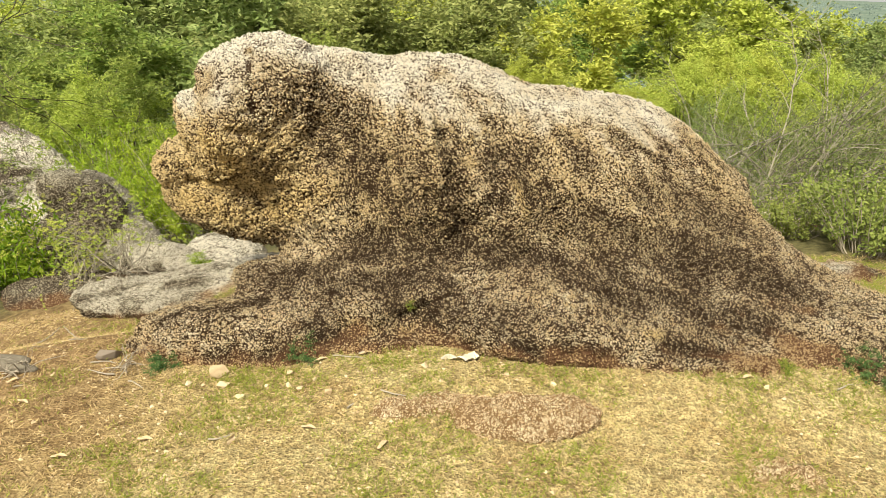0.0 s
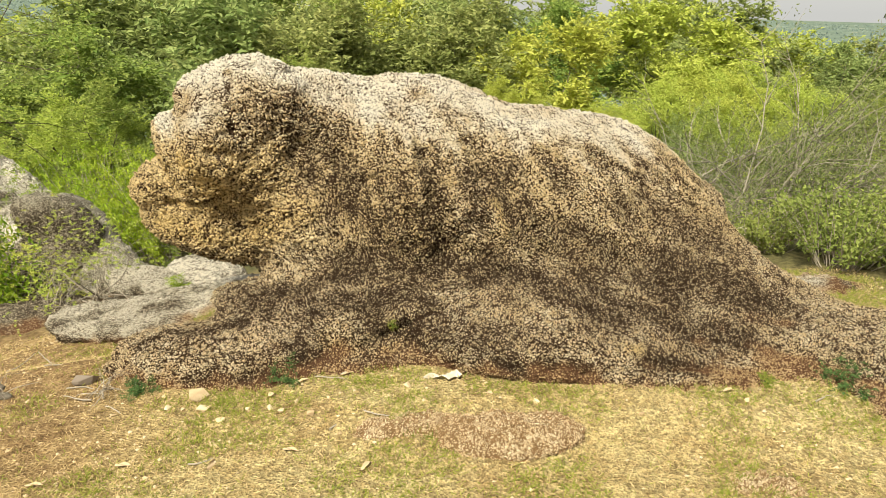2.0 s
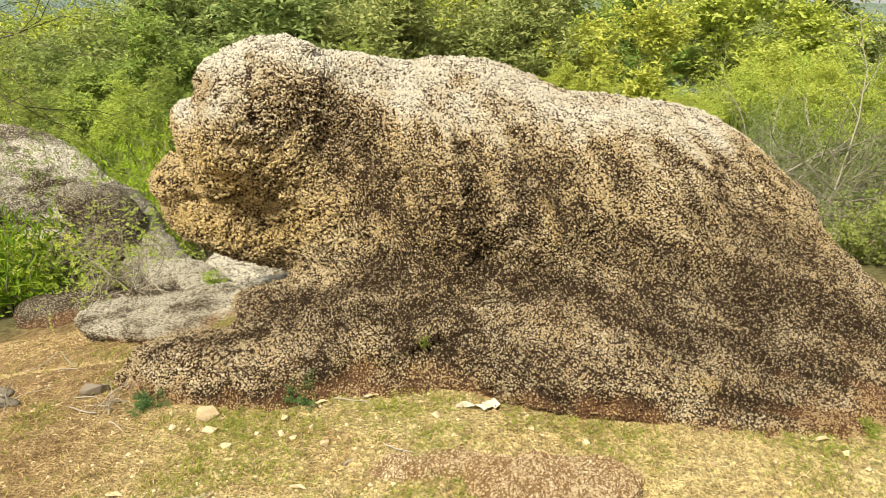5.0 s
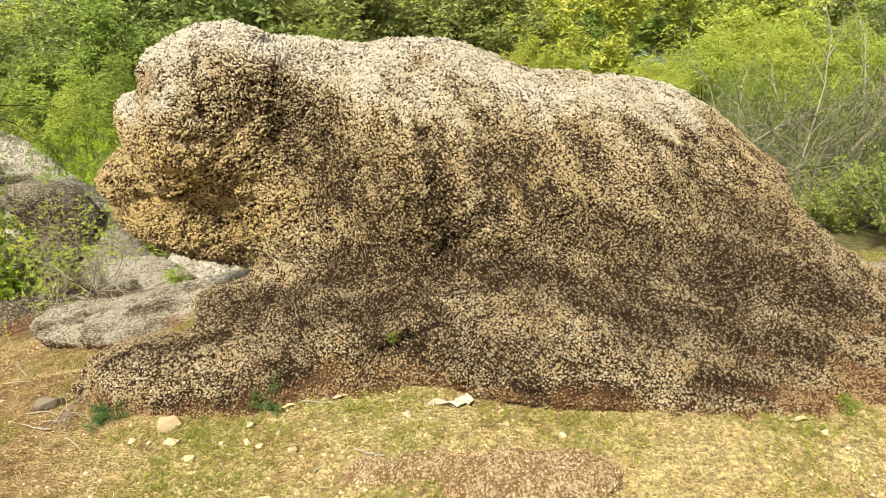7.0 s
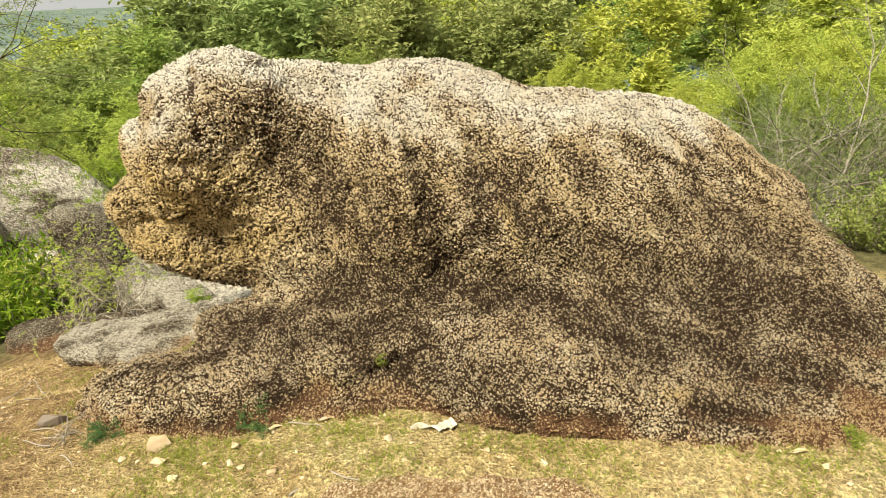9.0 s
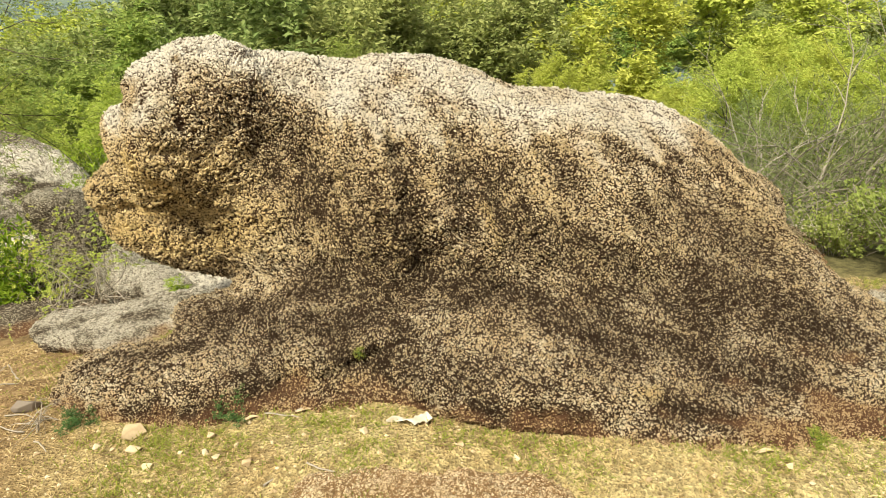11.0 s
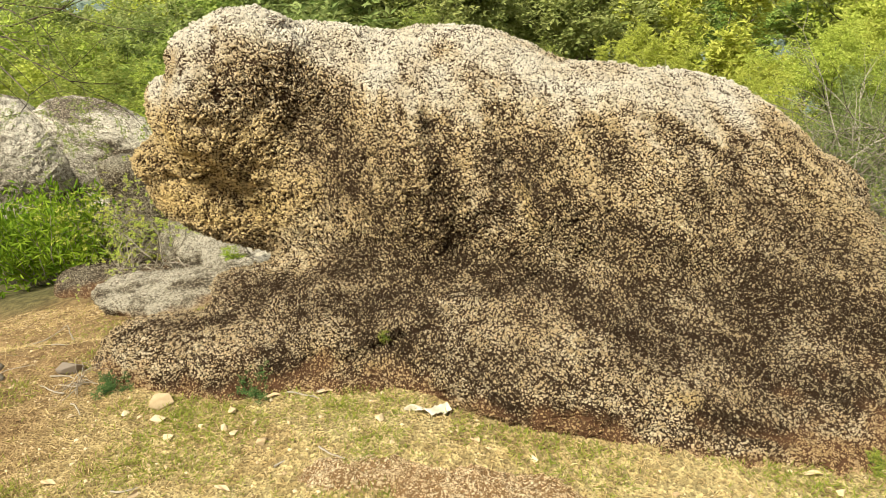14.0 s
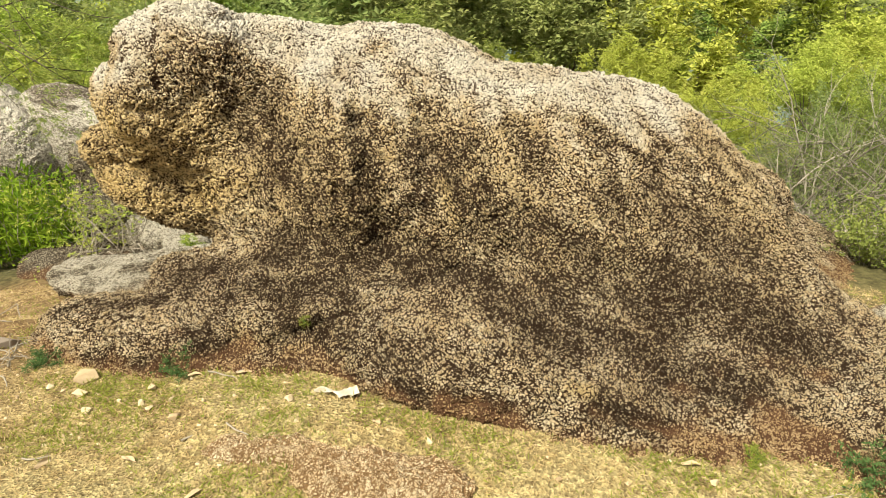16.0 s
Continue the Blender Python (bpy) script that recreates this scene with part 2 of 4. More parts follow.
    gap = calc("MAXIMUM", gap, black)
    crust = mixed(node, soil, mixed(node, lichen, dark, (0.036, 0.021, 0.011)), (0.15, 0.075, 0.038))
    crust = mixed(node, calc("MULTIPLY", paling, 0.12), crust, (0.40, 0.28, 0.17))
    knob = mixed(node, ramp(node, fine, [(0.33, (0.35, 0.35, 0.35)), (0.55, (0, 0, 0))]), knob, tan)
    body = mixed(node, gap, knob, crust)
    body = mixed(node, calc("MULTIPLY", lichen, 0.10), body, crust)
    tree.links.new(body, shader.inputs["Base Color"])
    high = calc("ADD", calc("MULTIPLY", calc("MINIMUM", edge, 0.35), 1.6), calc("ADD", coarse, calc("MULTIPLY", fine, 0.45)))
    bumped(node, shader, high, 1.0, 0.02)
    return m


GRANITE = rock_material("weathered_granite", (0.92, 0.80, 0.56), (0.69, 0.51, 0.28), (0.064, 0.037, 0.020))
OUTCROP_GRANITE = rock_material("red_granite", (0.92, 0.76, 0.50), (0.76, 0.55, 0.31), (0.34, 0.20, 0.09))
FAR_GRANITE = rock_material("far_granite", (0.68, 0.62, 0.51), (0.52, 0.46, 0.36), (0.16, 0.135, 0.10), 45.0, (0.6, 0.8, 1.3), 0.13)
GREY_GRANITE = rock_material("grey_granite", (0.78, 0.71, 0.55), (0.55, 0.48, 0.35), (0.14, 0.115, 0.08), 80.0, (0.6, 1.0, 1.3), 0.13)


def soil_material():
    m, tree, shader, node = material("dry_soil", 0.95, 0.15)
    pos = node("TexCoord").outputs["Object"]
    broad = node("TexNoise", [(pos, "Vector")], Scale=1.9, Detail=5.0).outputs["Fac"]
    mid = node("TexNoise", [(pos, "Vector")], Scale=16.0, Detail=6.0, Roughness=0.7).outputs["Fac"]
    fine = node("TexNoise", [(pos, "Vector")], Scale=120.0, Detail=4.0, Roughness=0.75).outputs["Fac"]
    grit = node("TexVoronoi", [(pos, "Vector")], Scale=80.0)
    tone = node("SeparateColor", [(grit.outputs["Color"], "Color")]).outputs[0]
    base = ramp(node, broad, [(0.32, (0.30, 0.18, 0.075)), (0.48, (0.40, 0.295, 0.12)), (0.66, (0.48, 0.39, 0.18))])
    straw = ramp(node, mid, [(0.38, (0.18, 0.125, 0.05)), (0.62, (0.56, 0.47, 0.23))])
    c = mixed(node, 0.5, base, straw)
    grain = ramp(node, tone, [(0.1, (0.25, 0.25, 0.25)), (0.9, (0.78, 0.78, 0.78))])
    c = mixed(node, 0.7, c, grain, "OVERLAY")
    c = mixed(node, ramp(node, fine, [(0.36, (0.9, 0.9, 0.9)), (0.5, (0, 0, 0))]), c, (0.12, 0.07, 0.03))
    litter = node("Attribute", attribute_name="litter").outputs["Fac"]
    c = mixed(node, litter, c, ramp(node, mid, [(0.35, (0.09, 0.05, 0.022)), (0.5, (0.20, 0.115, 0.052)), (0.66, (0.34, 0.22, 0.105))]))
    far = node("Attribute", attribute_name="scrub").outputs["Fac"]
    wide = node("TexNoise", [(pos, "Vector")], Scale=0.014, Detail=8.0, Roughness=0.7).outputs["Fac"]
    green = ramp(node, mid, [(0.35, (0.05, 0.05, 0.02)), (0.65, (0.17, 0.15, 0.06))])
    # haze over the distant plain is painted into these greens and tans
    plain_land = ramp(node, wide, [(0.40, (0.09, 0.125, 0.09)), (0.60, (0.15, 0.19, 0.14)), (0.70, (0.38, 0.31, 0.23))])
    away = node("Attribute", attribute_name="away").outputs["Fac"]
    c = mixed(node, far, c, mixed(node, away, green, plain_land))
    tree.links.new(c, shader.inputs["Base Color"])
    h = node("Math", [(fine, 0), (grit.outputs["Distance"], 1)], operation="ADD")
    bumped(node, shader, h.outputs[0], 0.9, 0.012)
    return m


SOIL = soil_material()


def leaf_material(name, a, b, glow=0.35):
    """Thin foliage: colour varies from leaf to leaf, light shines through."""
    m, tree, shader, node = material(name, 0.7, 0.12)
    pick = node("NewGeometry").outputs["Random Per Island"]
    whole = node("ObjectInfo").outputs["Random"]
    c = mixed(node, pick, a, b)
    tone = node("HueSaturation", [(c, "Color")])
    hue = node("MapRange", [(whole, "Value")], To_Min=0.482, To_Max=0.512)
    tree.links.new(hue.outputs[0], tone.inputs["Hue"])
    tree.links.new(tone.outputs["Color"], shader.inputs["Base Color"])
    through_light = node("BsdfTranslucent", [(tone.outputs["Color"], "Color")])
    mix = node("MixShader", [(shader.outputs[0], 1), (through_light.outputs[0], 2)])
    mix.inputs[0].default_value = glow
    tree.links.new(mix.outputs[0], tree.nodes["Material Output"].inputs["Surface"])
    return m


def plain(name, a, b, scale, rough=0.9, relief=0.3, depth=0.004):
    m, tree, shader, node = material(name, rough, 0.2)
    pos = node("TexCoord").outputs["Object"]
    n = node("TexNoise", [(pos, "Vector")], Scale=scale, Detail=6.0, Roughness=0.65)
    pick = node("NewGeometry").outputs["Random Per Island"]
    f = node("Math", [(n.outputs["Fac"], 0), (pick, 1)], operation="ADD")
    half = node("Math", [(f.outputs[0], 0)], operation="MULTIPLY")
    half.inputs[1].default_value = 0.5
    tree.links.new(ramp(node, half.outputs[0], [(0.3, a), (0.7, b)]), shader.inputs["Base Color"])
    bumped(node, shader, n.outputs["Fac"], relief, depth)
    return m


LIME = leaf_material("lime_leaf", (0.30, 0.38, 0.05), (0.58, 0.62, 0.14), 0.42)
FEATHER = leaf_material("feathery_leaf", (0.16, 0.24, 0.045), (0.40, 0.46, 0.11), 0.4)
# paler and greyer: haze of the far tree rows is put into this colour
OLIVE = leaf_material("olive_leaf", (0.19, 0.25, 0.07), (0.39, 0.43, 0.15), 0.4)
SHRUB = leaf_material("shrub_leaf", (0.15, 0.19, 0.04), (0.33, 0.36, 0.09), 0.35)
DEEPBUSH = leaf_material("deep_bush_leaf", (0.09, 0.19, 0.012), (0.26, 0.39, 0.03), 0.35)
THICKET = leaf_material("thicket_leaf", (0.10, 0.13, 0.04), (0.25, 0.28, 0.09), 0.3)
BUSH = leaf_material("bush_leaf", (0.19, 0.31, 0.02), (0.42, 0.55, 0.06), 0.4)
HERB = leaf_material("herb_leaf", (0.05, 0.11, 0.03), (0.12, 0.20, 0.06), 0.3)
GRASS = leaf_material("green_grass", (0.15, 0.21, 0.025), (0.36, 0.38, 0.07), 0.35)
STRAW = leaf_material("dry_grass", (0.36, 0.26, 0.10), (0.72, 0.58, 0.29), 0.25)
BARK = plain("bark", (0.07, 0.055, 0.04), (0.20, 0.16, 0.12), 40.0)
THORNWOOD = plain("thornwood", (0.12, 0.10, 0.07), (0.33, 0.29, 0.22), 60.0)
TWIG = plain("grey_twig", (0.17, 0.14, 0.10), (0.44, 0.38, 0.29), 60.0)
STONE = plain("pale_stone", (0.40, 0.29, 0.16), (0.64, 0.51, 0.32), 30.0)
DRYLEAF = plain("dry_leaf", (0.34, 0.23, 0.12), (0.60, 0.46, 0.28), 40.0, 0.85)
DEADLEAF = plain("dead_leaf", (0.42, 0.35, 0.24), (0.66, 0.60, 0.47), 25.0, 0.8)
# distance haze is mixed into this grey-green leaf colour
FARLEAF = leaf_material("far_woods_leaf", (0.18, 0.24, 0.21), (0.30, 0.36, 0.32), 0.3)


# ---- ground ----
def ground_z(x, y):
    x, y = np.asarray(x, float), np.asarray(y, float)
    slope = 0.12 * (0.3 + 0.7 * smoothstep(2.0, 2.6, y))
    z = -0.03 + 0.10 * smoothstep(2.05, 2.55, y) - slope * np.logaddexp(0, (0.15 - x) * 6) / 6
    z = z - 0.12 * np.logaddexp(0, (-2.0 - x) * 4) / 4 * (1 - 0.9 * smoothstep(3.4, 4.6, y)) - 0.10 * smoothstep(-0.8, -1.6, x) * smoothstep(3.5, 4.3, y)
    z = z - 0.15 * smoothstep(-1.0, -1.8, x) * smoothstep(3.0, 3.5, y)
    down = 0.27 * np.logaddexp(0, (y - 4.2) * 2.0) / 2.0 + 0.10 * np.logaddexp(0, (-3.0 - x) * 1.5) / 1.5 * smoothstep(0, 6, y)
    down = down - 0.04 * np.maximum(0, x - 3) * smoothstep(3, 9, y) * np.exp(-np.maximum(0, y - 9) / 30)
    return np.maximum(z, -3) - 45 * (1 - np.exp(-np.maximum(down, -20) / 45))


def spread(a, b, step, out_a, out_b):
    mid = np.arange(a, b + step / 2, step)
    def outward(limit):
        d, s, line = 0.0, step, []
        while d < limit:
            s *= 1.22
            d += s
            line.append(d)
        return np.array(line)
    return np.concatenate([(a - outward(out_a))[::-1], mid, b + outward(out_b)])


def build_ground():
    xs, ys = spread(-3.4, 3.2, 0.025, 4000, 4000), spread(0.7, 4.6, 0.025, 400, 4000)
    gx, gy = np.meshgrid(xs, ys, indexing="ij")
    gx, gy = gx.ravel(), gy.ravel()
    flat = np.stack([gx, gy, np.zeros_like(gx)], 1)
    z = ground_z(gx, gy)
    near = np.exp(-np.maximum(0, np.hypot(gx, gy - 2.5) - 4) / 6)
    z += near * (0.030 * fbm(flat * 1.6, 3, 5) + 0.014 * fbm(flat * 7, 3, 9) + 0.006 * fbm(flat * 28, 2, 3))
    z += (1 - near) * 0.5 * fbm(flat * 0.12, 4, 8) * smoothstep(5, 20, np.hypot(gx, gy)) * smoothstep(90, 40, np.hypot(gx, gy))
    nx, ny = len(xs), len(ys)
    k = np.arange(nx * ny).reshape(nx, ny)
    quads = np.stack([k[:-1, :-1], k[1:, :-1], k[1:, 1:], k[:-1, 1:]], -1).reshape(-1, 4)
    scrub = smoothstep(4.3, 6.0, gy + 0.25 * np.abs(gx) + 0.35 * np.maximum(0, gx - 1.2) + 0.8 * fbm(flat * 1.1, 3, 2))
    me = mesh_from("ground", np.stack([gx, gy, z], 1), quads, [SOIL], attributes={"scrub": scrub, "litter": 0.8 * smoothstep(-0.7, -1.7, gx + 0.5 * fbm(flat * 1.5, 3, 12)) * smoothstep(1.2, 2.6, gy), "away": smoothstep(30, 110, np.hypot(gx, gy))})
    return tagged(new("ground", me), "dry straw-coloured hilltop soil with sparse grass", "ground", kind="structure")


build_ground()


# ---- boulders ----
def near_line(p, a, b):
    """Distance of points from the segment a b."""
    a, b = np.array(a), np.array(b)
    ab = b - a
    f = np.clip(((p - a) @ ab) / (ab @ ab + 1e-12), 0, 1)
    return np.sqrt((((p - a) - f[..., None] * ab) ** 2).sum(-1))


def along(p, line):
    """Which points lie near the line, and how much each of them feels it."""
    a, b, w, _ = line
    near = ((p > np.minimum(a, b) - 2.6 * w) & (p < np.maximum(a, b) + 2.6 * w)).all(1).nonzero()[0]
    return near, np.exp(-(near_line(p[near], a, b) / w) ** 2)


def shaped(p, relief):
    """Height of ridges (plus) and hollows (minus) laid along short lines: start, end, half width, height."""
    total = np.zeros(len(p))
    for line in relief:
        near, feel = along(p, line)
        total[near] += line[3] * feel
    return total


def patches(p, lines):
    total = np.zeros(len(p))
    for line in lines:
        near, feel = along(p, line)
        total[near] = np.maximum(total[near], line[3] * feel)
    return total


def boulder(name, blobs, low, high, step, cut, blend, mat, label, rough=1.0, marks=None, category="boulder", seed=0, relief=(), back_y=99.0, ribs=None):
    """A weathered rock of melted lumps, with knobbly relief."""
    def field(p):
        return blob_field(p, blobs, blend)
    verts, quads = skin(field, low, high, step)
    centre = verts[quads].mean(1)
    quads = quads[centre[:, 2] > ground_z(centre[:, 0], centre[:, 1]) - 0.12]
    if cut > 1:
        way = normals_of(verts, quads)[quads].mean(1)
        centre = verts[quads].mean(1)
        front = (centre[:, 1] < back_y) | (way[:, 1] < 0.1)
        ring = np.zeros(len(verts), bool)
        ring[quads[~front].ravel()] = True
        behind = quads[ring[quads].any(1)]
        fine_v, fine_q = finer(verts, quads[front], cut)
        verts, quads = np.concatenate([fine_v, verts]), np.concatenate([fine_q, behind + len(fine_v)])
        nrm = normals_of(verts, quads)
        verts = verts - nrm * np.clip(field(verts), -step, step)[:, None] * 0.8
    nrm = normals_of(verts, quads)
    if relief:
        verts = verts + nrm * shaped(verts, relief)[:, None]
        nrm = normals_of(verts, quads)
    if ribs:
        verts = verts + nrm * ribs(verts)[:, None]
        nrm = normals_of(verts, quads)
    big = fbm(verts * 4.0, 3, seed + 1)
    lump = worley(verts * 13 + 0.5 * fbm(verts * 9, 2, seed + 7)[:, None], seed + 2)[0]
    bend = np.stack([fbm(verts * 45, 2, seed + 8 + k) for k in range(3)], 1)
    _, edge, own = worley(verts * np.array((52, 52, 60)) + 1.1 * bend, seed + 3)
    vary = value_noise(verts * 19, seed + 15)
    fine = fbm(verts * 90, 2, seed + 4)
    knob = smoothstep(0.0, 0.40, edge) * (0.25 + 1.1 * own ** 1.5)
    split = smoothstep(0.07, 0.0, np.abs(value_noise(verts * np.array((9, 9, 13)) + 0.4 * bend, seed + 13))) * smoothstep(0.0, 0.3, value_noise(verts * 4, seed + 14))
    d = 0.022 * big + 0.018 * (0.45 - lump) + 0.011 * (knob - 0.4) + 0.008 * vary - 0.010 * split + 0.009 * fine
    moved = verts + nrm * (d * rough)[:, None]
    attributes = {"lichen": np.zeros(len(verts)), "soil": np.zeros(len(verts)), "warm": np.zeros(len(verts)),
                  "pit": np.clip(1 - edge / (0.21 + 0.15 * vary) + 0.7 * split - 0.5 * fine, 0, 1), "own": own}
    # open cracks are coloured dark right across the grain
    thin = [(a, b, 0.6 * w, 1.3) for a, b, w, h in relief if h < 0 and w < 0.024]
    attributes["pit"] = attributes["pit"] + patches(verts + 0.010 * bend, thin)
    if marks:
        attributes.update(marks(verts, nrm))
    over = verts[:, 2] - ground_z(verts[:, 0], verts[:, 1])
    attributes["soil"] = smoothstep(0.09, 0.0, over + 0.12 * fbm(verts * 9, 3, seed + 6)) * (0.1 if category == "rock outcrop" else 1.0)
    return tagged(new(name, mesh_from(name, moved, quads, [mat], attributes=attributes)), label, category)


# lumps of the great boulder: name, centre, half axes, tilt, turn
HEAD = [
    ("cranium", -0.382, 3.816, 0.947, 0.922, 0.312, 0.255, 12.6, 24.4),
    ("forehead", -0.874, 3.490, 0.936, 0.284, 0.149, 0.385, 4.3, -12.3),
    ("brow", -1.187, 3.507, 0.774, 0.285, 0.206, 0.100, 58.3, 4.2),
    ("nose", -1.430, 3.737, 0.625, 0.128, 0.355, 0.100, 23.5, 3.4),
    ("jaw", -1.022, 3.616, 0.397, 0.476, 0.231, 0.192, 9.2, 5.9),
    ("cheek", -0.880, 3.636, 0.769, 0.498, 0.182, 0.265, 22.7, 64.6),
    ("neck", -0.596, 3.692, 0.485, 0.259, 0.337, 0.369, -11.0, 1.6),
    ("chest", -0.461, 3.567, 0.428, 0.762, 0.181, 0.571, -40.3, -38.6),
]
TRUNK = [
    ("shoulder", 0.349, 3.755, 0.617, 0.790, 0.605, 0.428, 39.7, -17.8),
    ("back", 1.042, 3.803, 0.344, 0.839, 0.661, 0.432, 50.3, -14.7),
    ("rump", 1.412, 3.881, 0.179, 0.976, 0.451, 0.532, 48.0, -39.6),
    ("haunch", 2.021, 3.999, -0.160, 0.821, 1.579, 0.206, 23.6, -17.1),
    ("tail", 2.355, 3.669, -0.309, 0.873, 0.763, 0.260, 7.6, -0.4),
    ("hump", 1.754, 4.145, 0.403, 0.187, 0.267, 0.196, 20.0, 1.0),
]
FEET = [
    ("skirt", 0.264, 3.402, 0.149, 0.979, 0.608, 0.215, 3.0, -55.4),
    ("apron", 1.284, 3.137, 0.093, 1.204, 0.722, 0.154, 15.2, -58.4),
    ("paw", -0.983, 2.945, -0.012, 0.506, 0.211, 0.100, -6.2, -10.5),
    ("foot", -0.469, 3.214, 0.108, 0.610, 0.235, 0.100, 0.9, -9.7),
    ("rear", 2.001, 2.914, -0.106, 0.666, 0.616, 0.249, -18.9, -15.1),
    ("flank", 1.696, 3.485, 0.083, 0.854, 0.394, 0.281, 20.9, -10.2),
    ("instep", -0.115, 3.064, 0.014, 0.363, 0.284, 0.107, 34.3, -15.9),
    ("base", -0.945, 2.865, -0.176, 0.996, 0.263, 0.100, -7.6, -10.6),
]

# ridges, hollows, then dark crust with painted shade, ochre stains: start, end, half width, strength
HEAD_RELIEF = [
    ((-1.29, 3.42, 0.58), (-1.11, 3.33, 0.60), 0.018, -0.04), ((-1.11, 3.33, 0.60), (-0.96, 3.29, 0.67), 0.02, -0.022),
    ((-1.31, 3.43, 0.62), (-1.04, 3.30, 0.64), 0.025, 0.02), ((-1.42, 3.40, 0.66), (-1.31, 3.44, 0.64), 0.012, -0.022),
    ((-1.25, 3.31, 0.81), (-1.30, 3.44, 0.65), 0.02, -0.022), ((-0.93, 3.37, 1.25), (-0.90, 3.27, 0.99), 0.022, -0.014),
    ((-1.01, 3.21, 0.90), (-0.85, 3.28, 0.86), 0.025, -0.018), ((-0.67, 3.33, 0.99), (-0.56, 3.37, 0.74), 0.075, -0.035),
    ((-0.54, 3.38, 0.92), (-0.31, 3.28, 0.83), 0.06, -0.022), ((-1.00, 3.32, 0.61), (-0.94, 3.39, 0.48), 0.05, -0.02),
    ((-1.11, 3.22, 0.87), (-0.96, 3.24, 0.79), 0.04, 0.014),
]
BACK_RELIEF = [
    ((-0.07, 3.22, 0.97), (0.03, 3.13, 0.77), 0.03, 0.026), ((0.04, 3.22, 0.91), (0.10, 3.13, 0.68), 0.045, -0.034),
    ((0.09, 3.32, 0.97), (0.24, 3.19, 0.76), 0.04, 0.022), ((0.24, 3.33, 0.95), (0.31, 3.22, 0.78), 0.035, -0.03),
    ((0.31, 3.22, 0.78), (0.32, 3.15, 0.61), 0.04, -0.022), ((0.37, 3.33, 0.91), (0.41, 3.16, 0.60), 0.035, 0.02),
    ((0.14, 3.44, 1.07), (0.29, 3.31, 0.92), 0.035, -0.02), ((0.34, 3.48, 1.03), (0.42, 3.42, 0.95), 0.025, -0.022),
    ((-0.27, 3.24, 0.75), (-0.18, 3.17, 0.57), 0.04, -0.022), ((-0.16, 3.18, 0.77), (-0.09, 3.14, 0.54), 0.045, 0.02),
    ((0.48, 3.30, 0.82), (0.60, 3.20, 0.56), 0.05, -0.014), ((-0.67, 3.45, 1.25), (-0.62, 3.65, 1.25), 0.03, -0.02),
]
FLANK_RELIEF = [
    ((0.86, 3.52, 0.90), (1.16, 3.53, 0.74), 0.04, -0.026), ((1.16, 3.53, 0.74), (1.41, 3.55, 0.61), 0.04, -0.022),
    ((0.93, 3.62, 0.93), (1.25, 3.68, 0.79), 0.04, 0.02), ((0.76, 3.31, 0.75), (0.98, 3.22, 0.54), 0.05, -0.022),
    ((1.02, 3.38, 0.72), (1.37, 3.35, 0.47), 0.05, 0.018), ((0.89, 3.19, 0.51), (1.10, 3.17, 0.38), 0.05, -0.026),
    ((1.10, 3.17, 0.38), (1.49, 3.03, 0.21), 0.06, -0.024), ((0.64, 3.41, 0.87), (0.75, 3.29, 0.72), 0.05, -0.02),
    ((1.20, 3.40, 0.61), (1.59, 3.31, 0.39), 0.05, -0.02), ((1.55, 3.63, 0.64), (1.77, 3.56, 0.45), 0.04, 0.018),
    ((1.40, 3.65, 0.72), (1.58, 3.64, 0.64), 0.03, -0.02), ((0.96, 3.17, 0.42), (1.00, 3.00, 0.28), 0.05, 0.015),
]
FOOT_RELIEF = [
    ((-0.22, 2.80, 0.09), (-0.04, 2.85, 0.19), 0.022, -0.05), ((-0.04, 2.85, 0.19), (0.17, 2.86, 0.27), 0.014, -0.035),
    ((0.17, 2.86, 0.27), (0.34, 3.04, 0.33), 0.013, -0.03), ((0.34, 3.04, 0.33), (0.47, 3.10, 0.37), 0.012, -0.025),
    ((0.38, 2.97, 0.31), (0.51, 2.85, 0.29), 0.012, -0.018), ((0.37, 2.56, 0.12), (0.77, 2.54, 0.11), 0.03, -0.026),
    ((1.06, 2.62, 0.12), (1.27, 2.60, 0.11), 0.035, -0.035), ((0.84, 2.63, 0.18), (1.06, 2.70, 0.16), 0.03, 0.022),
    ((1.14, 2.53, 0.08), (1.50, 2.55, 0.07), 0.04, 0.03), ((1.29, 2.79, 0.17), (1.73, 2.78, 0.12), 0.02, -0.02),
    ((0.20, 2.67, 0.17), (0.60, 2.58, 0.18), 0.03, 0.012), ((-1.39, 2.90, -0.02), (-0.92, 2.85, 0.09), 0.04, 0.015),
]
LICHEN_SHADE_UPPER = [
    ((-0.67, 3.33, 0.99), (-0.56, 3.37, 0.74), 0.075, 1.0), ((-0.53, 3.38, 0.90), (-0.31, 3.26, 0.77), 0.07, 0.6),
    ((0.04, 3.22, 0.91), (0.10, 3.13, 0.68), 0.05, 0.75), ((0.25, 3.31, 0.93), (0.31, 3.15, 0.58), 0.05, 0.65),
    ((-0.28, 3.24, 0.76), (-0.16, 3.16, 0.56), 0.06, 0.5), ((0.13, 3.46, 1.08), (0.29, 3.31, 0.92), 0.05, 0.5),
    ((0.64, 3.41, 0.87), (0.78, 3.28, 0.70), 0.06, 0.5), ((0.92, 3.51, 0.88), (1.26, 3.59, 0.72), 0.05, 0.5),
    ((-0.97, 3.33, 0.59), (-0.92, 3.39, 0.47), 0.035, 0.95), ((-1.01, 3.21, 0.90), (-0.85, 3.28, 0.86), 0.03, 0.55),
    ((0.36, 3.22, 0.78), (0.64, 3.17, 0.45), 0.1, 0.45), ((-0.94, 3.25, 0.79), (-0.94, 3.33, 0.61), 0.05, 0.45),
]
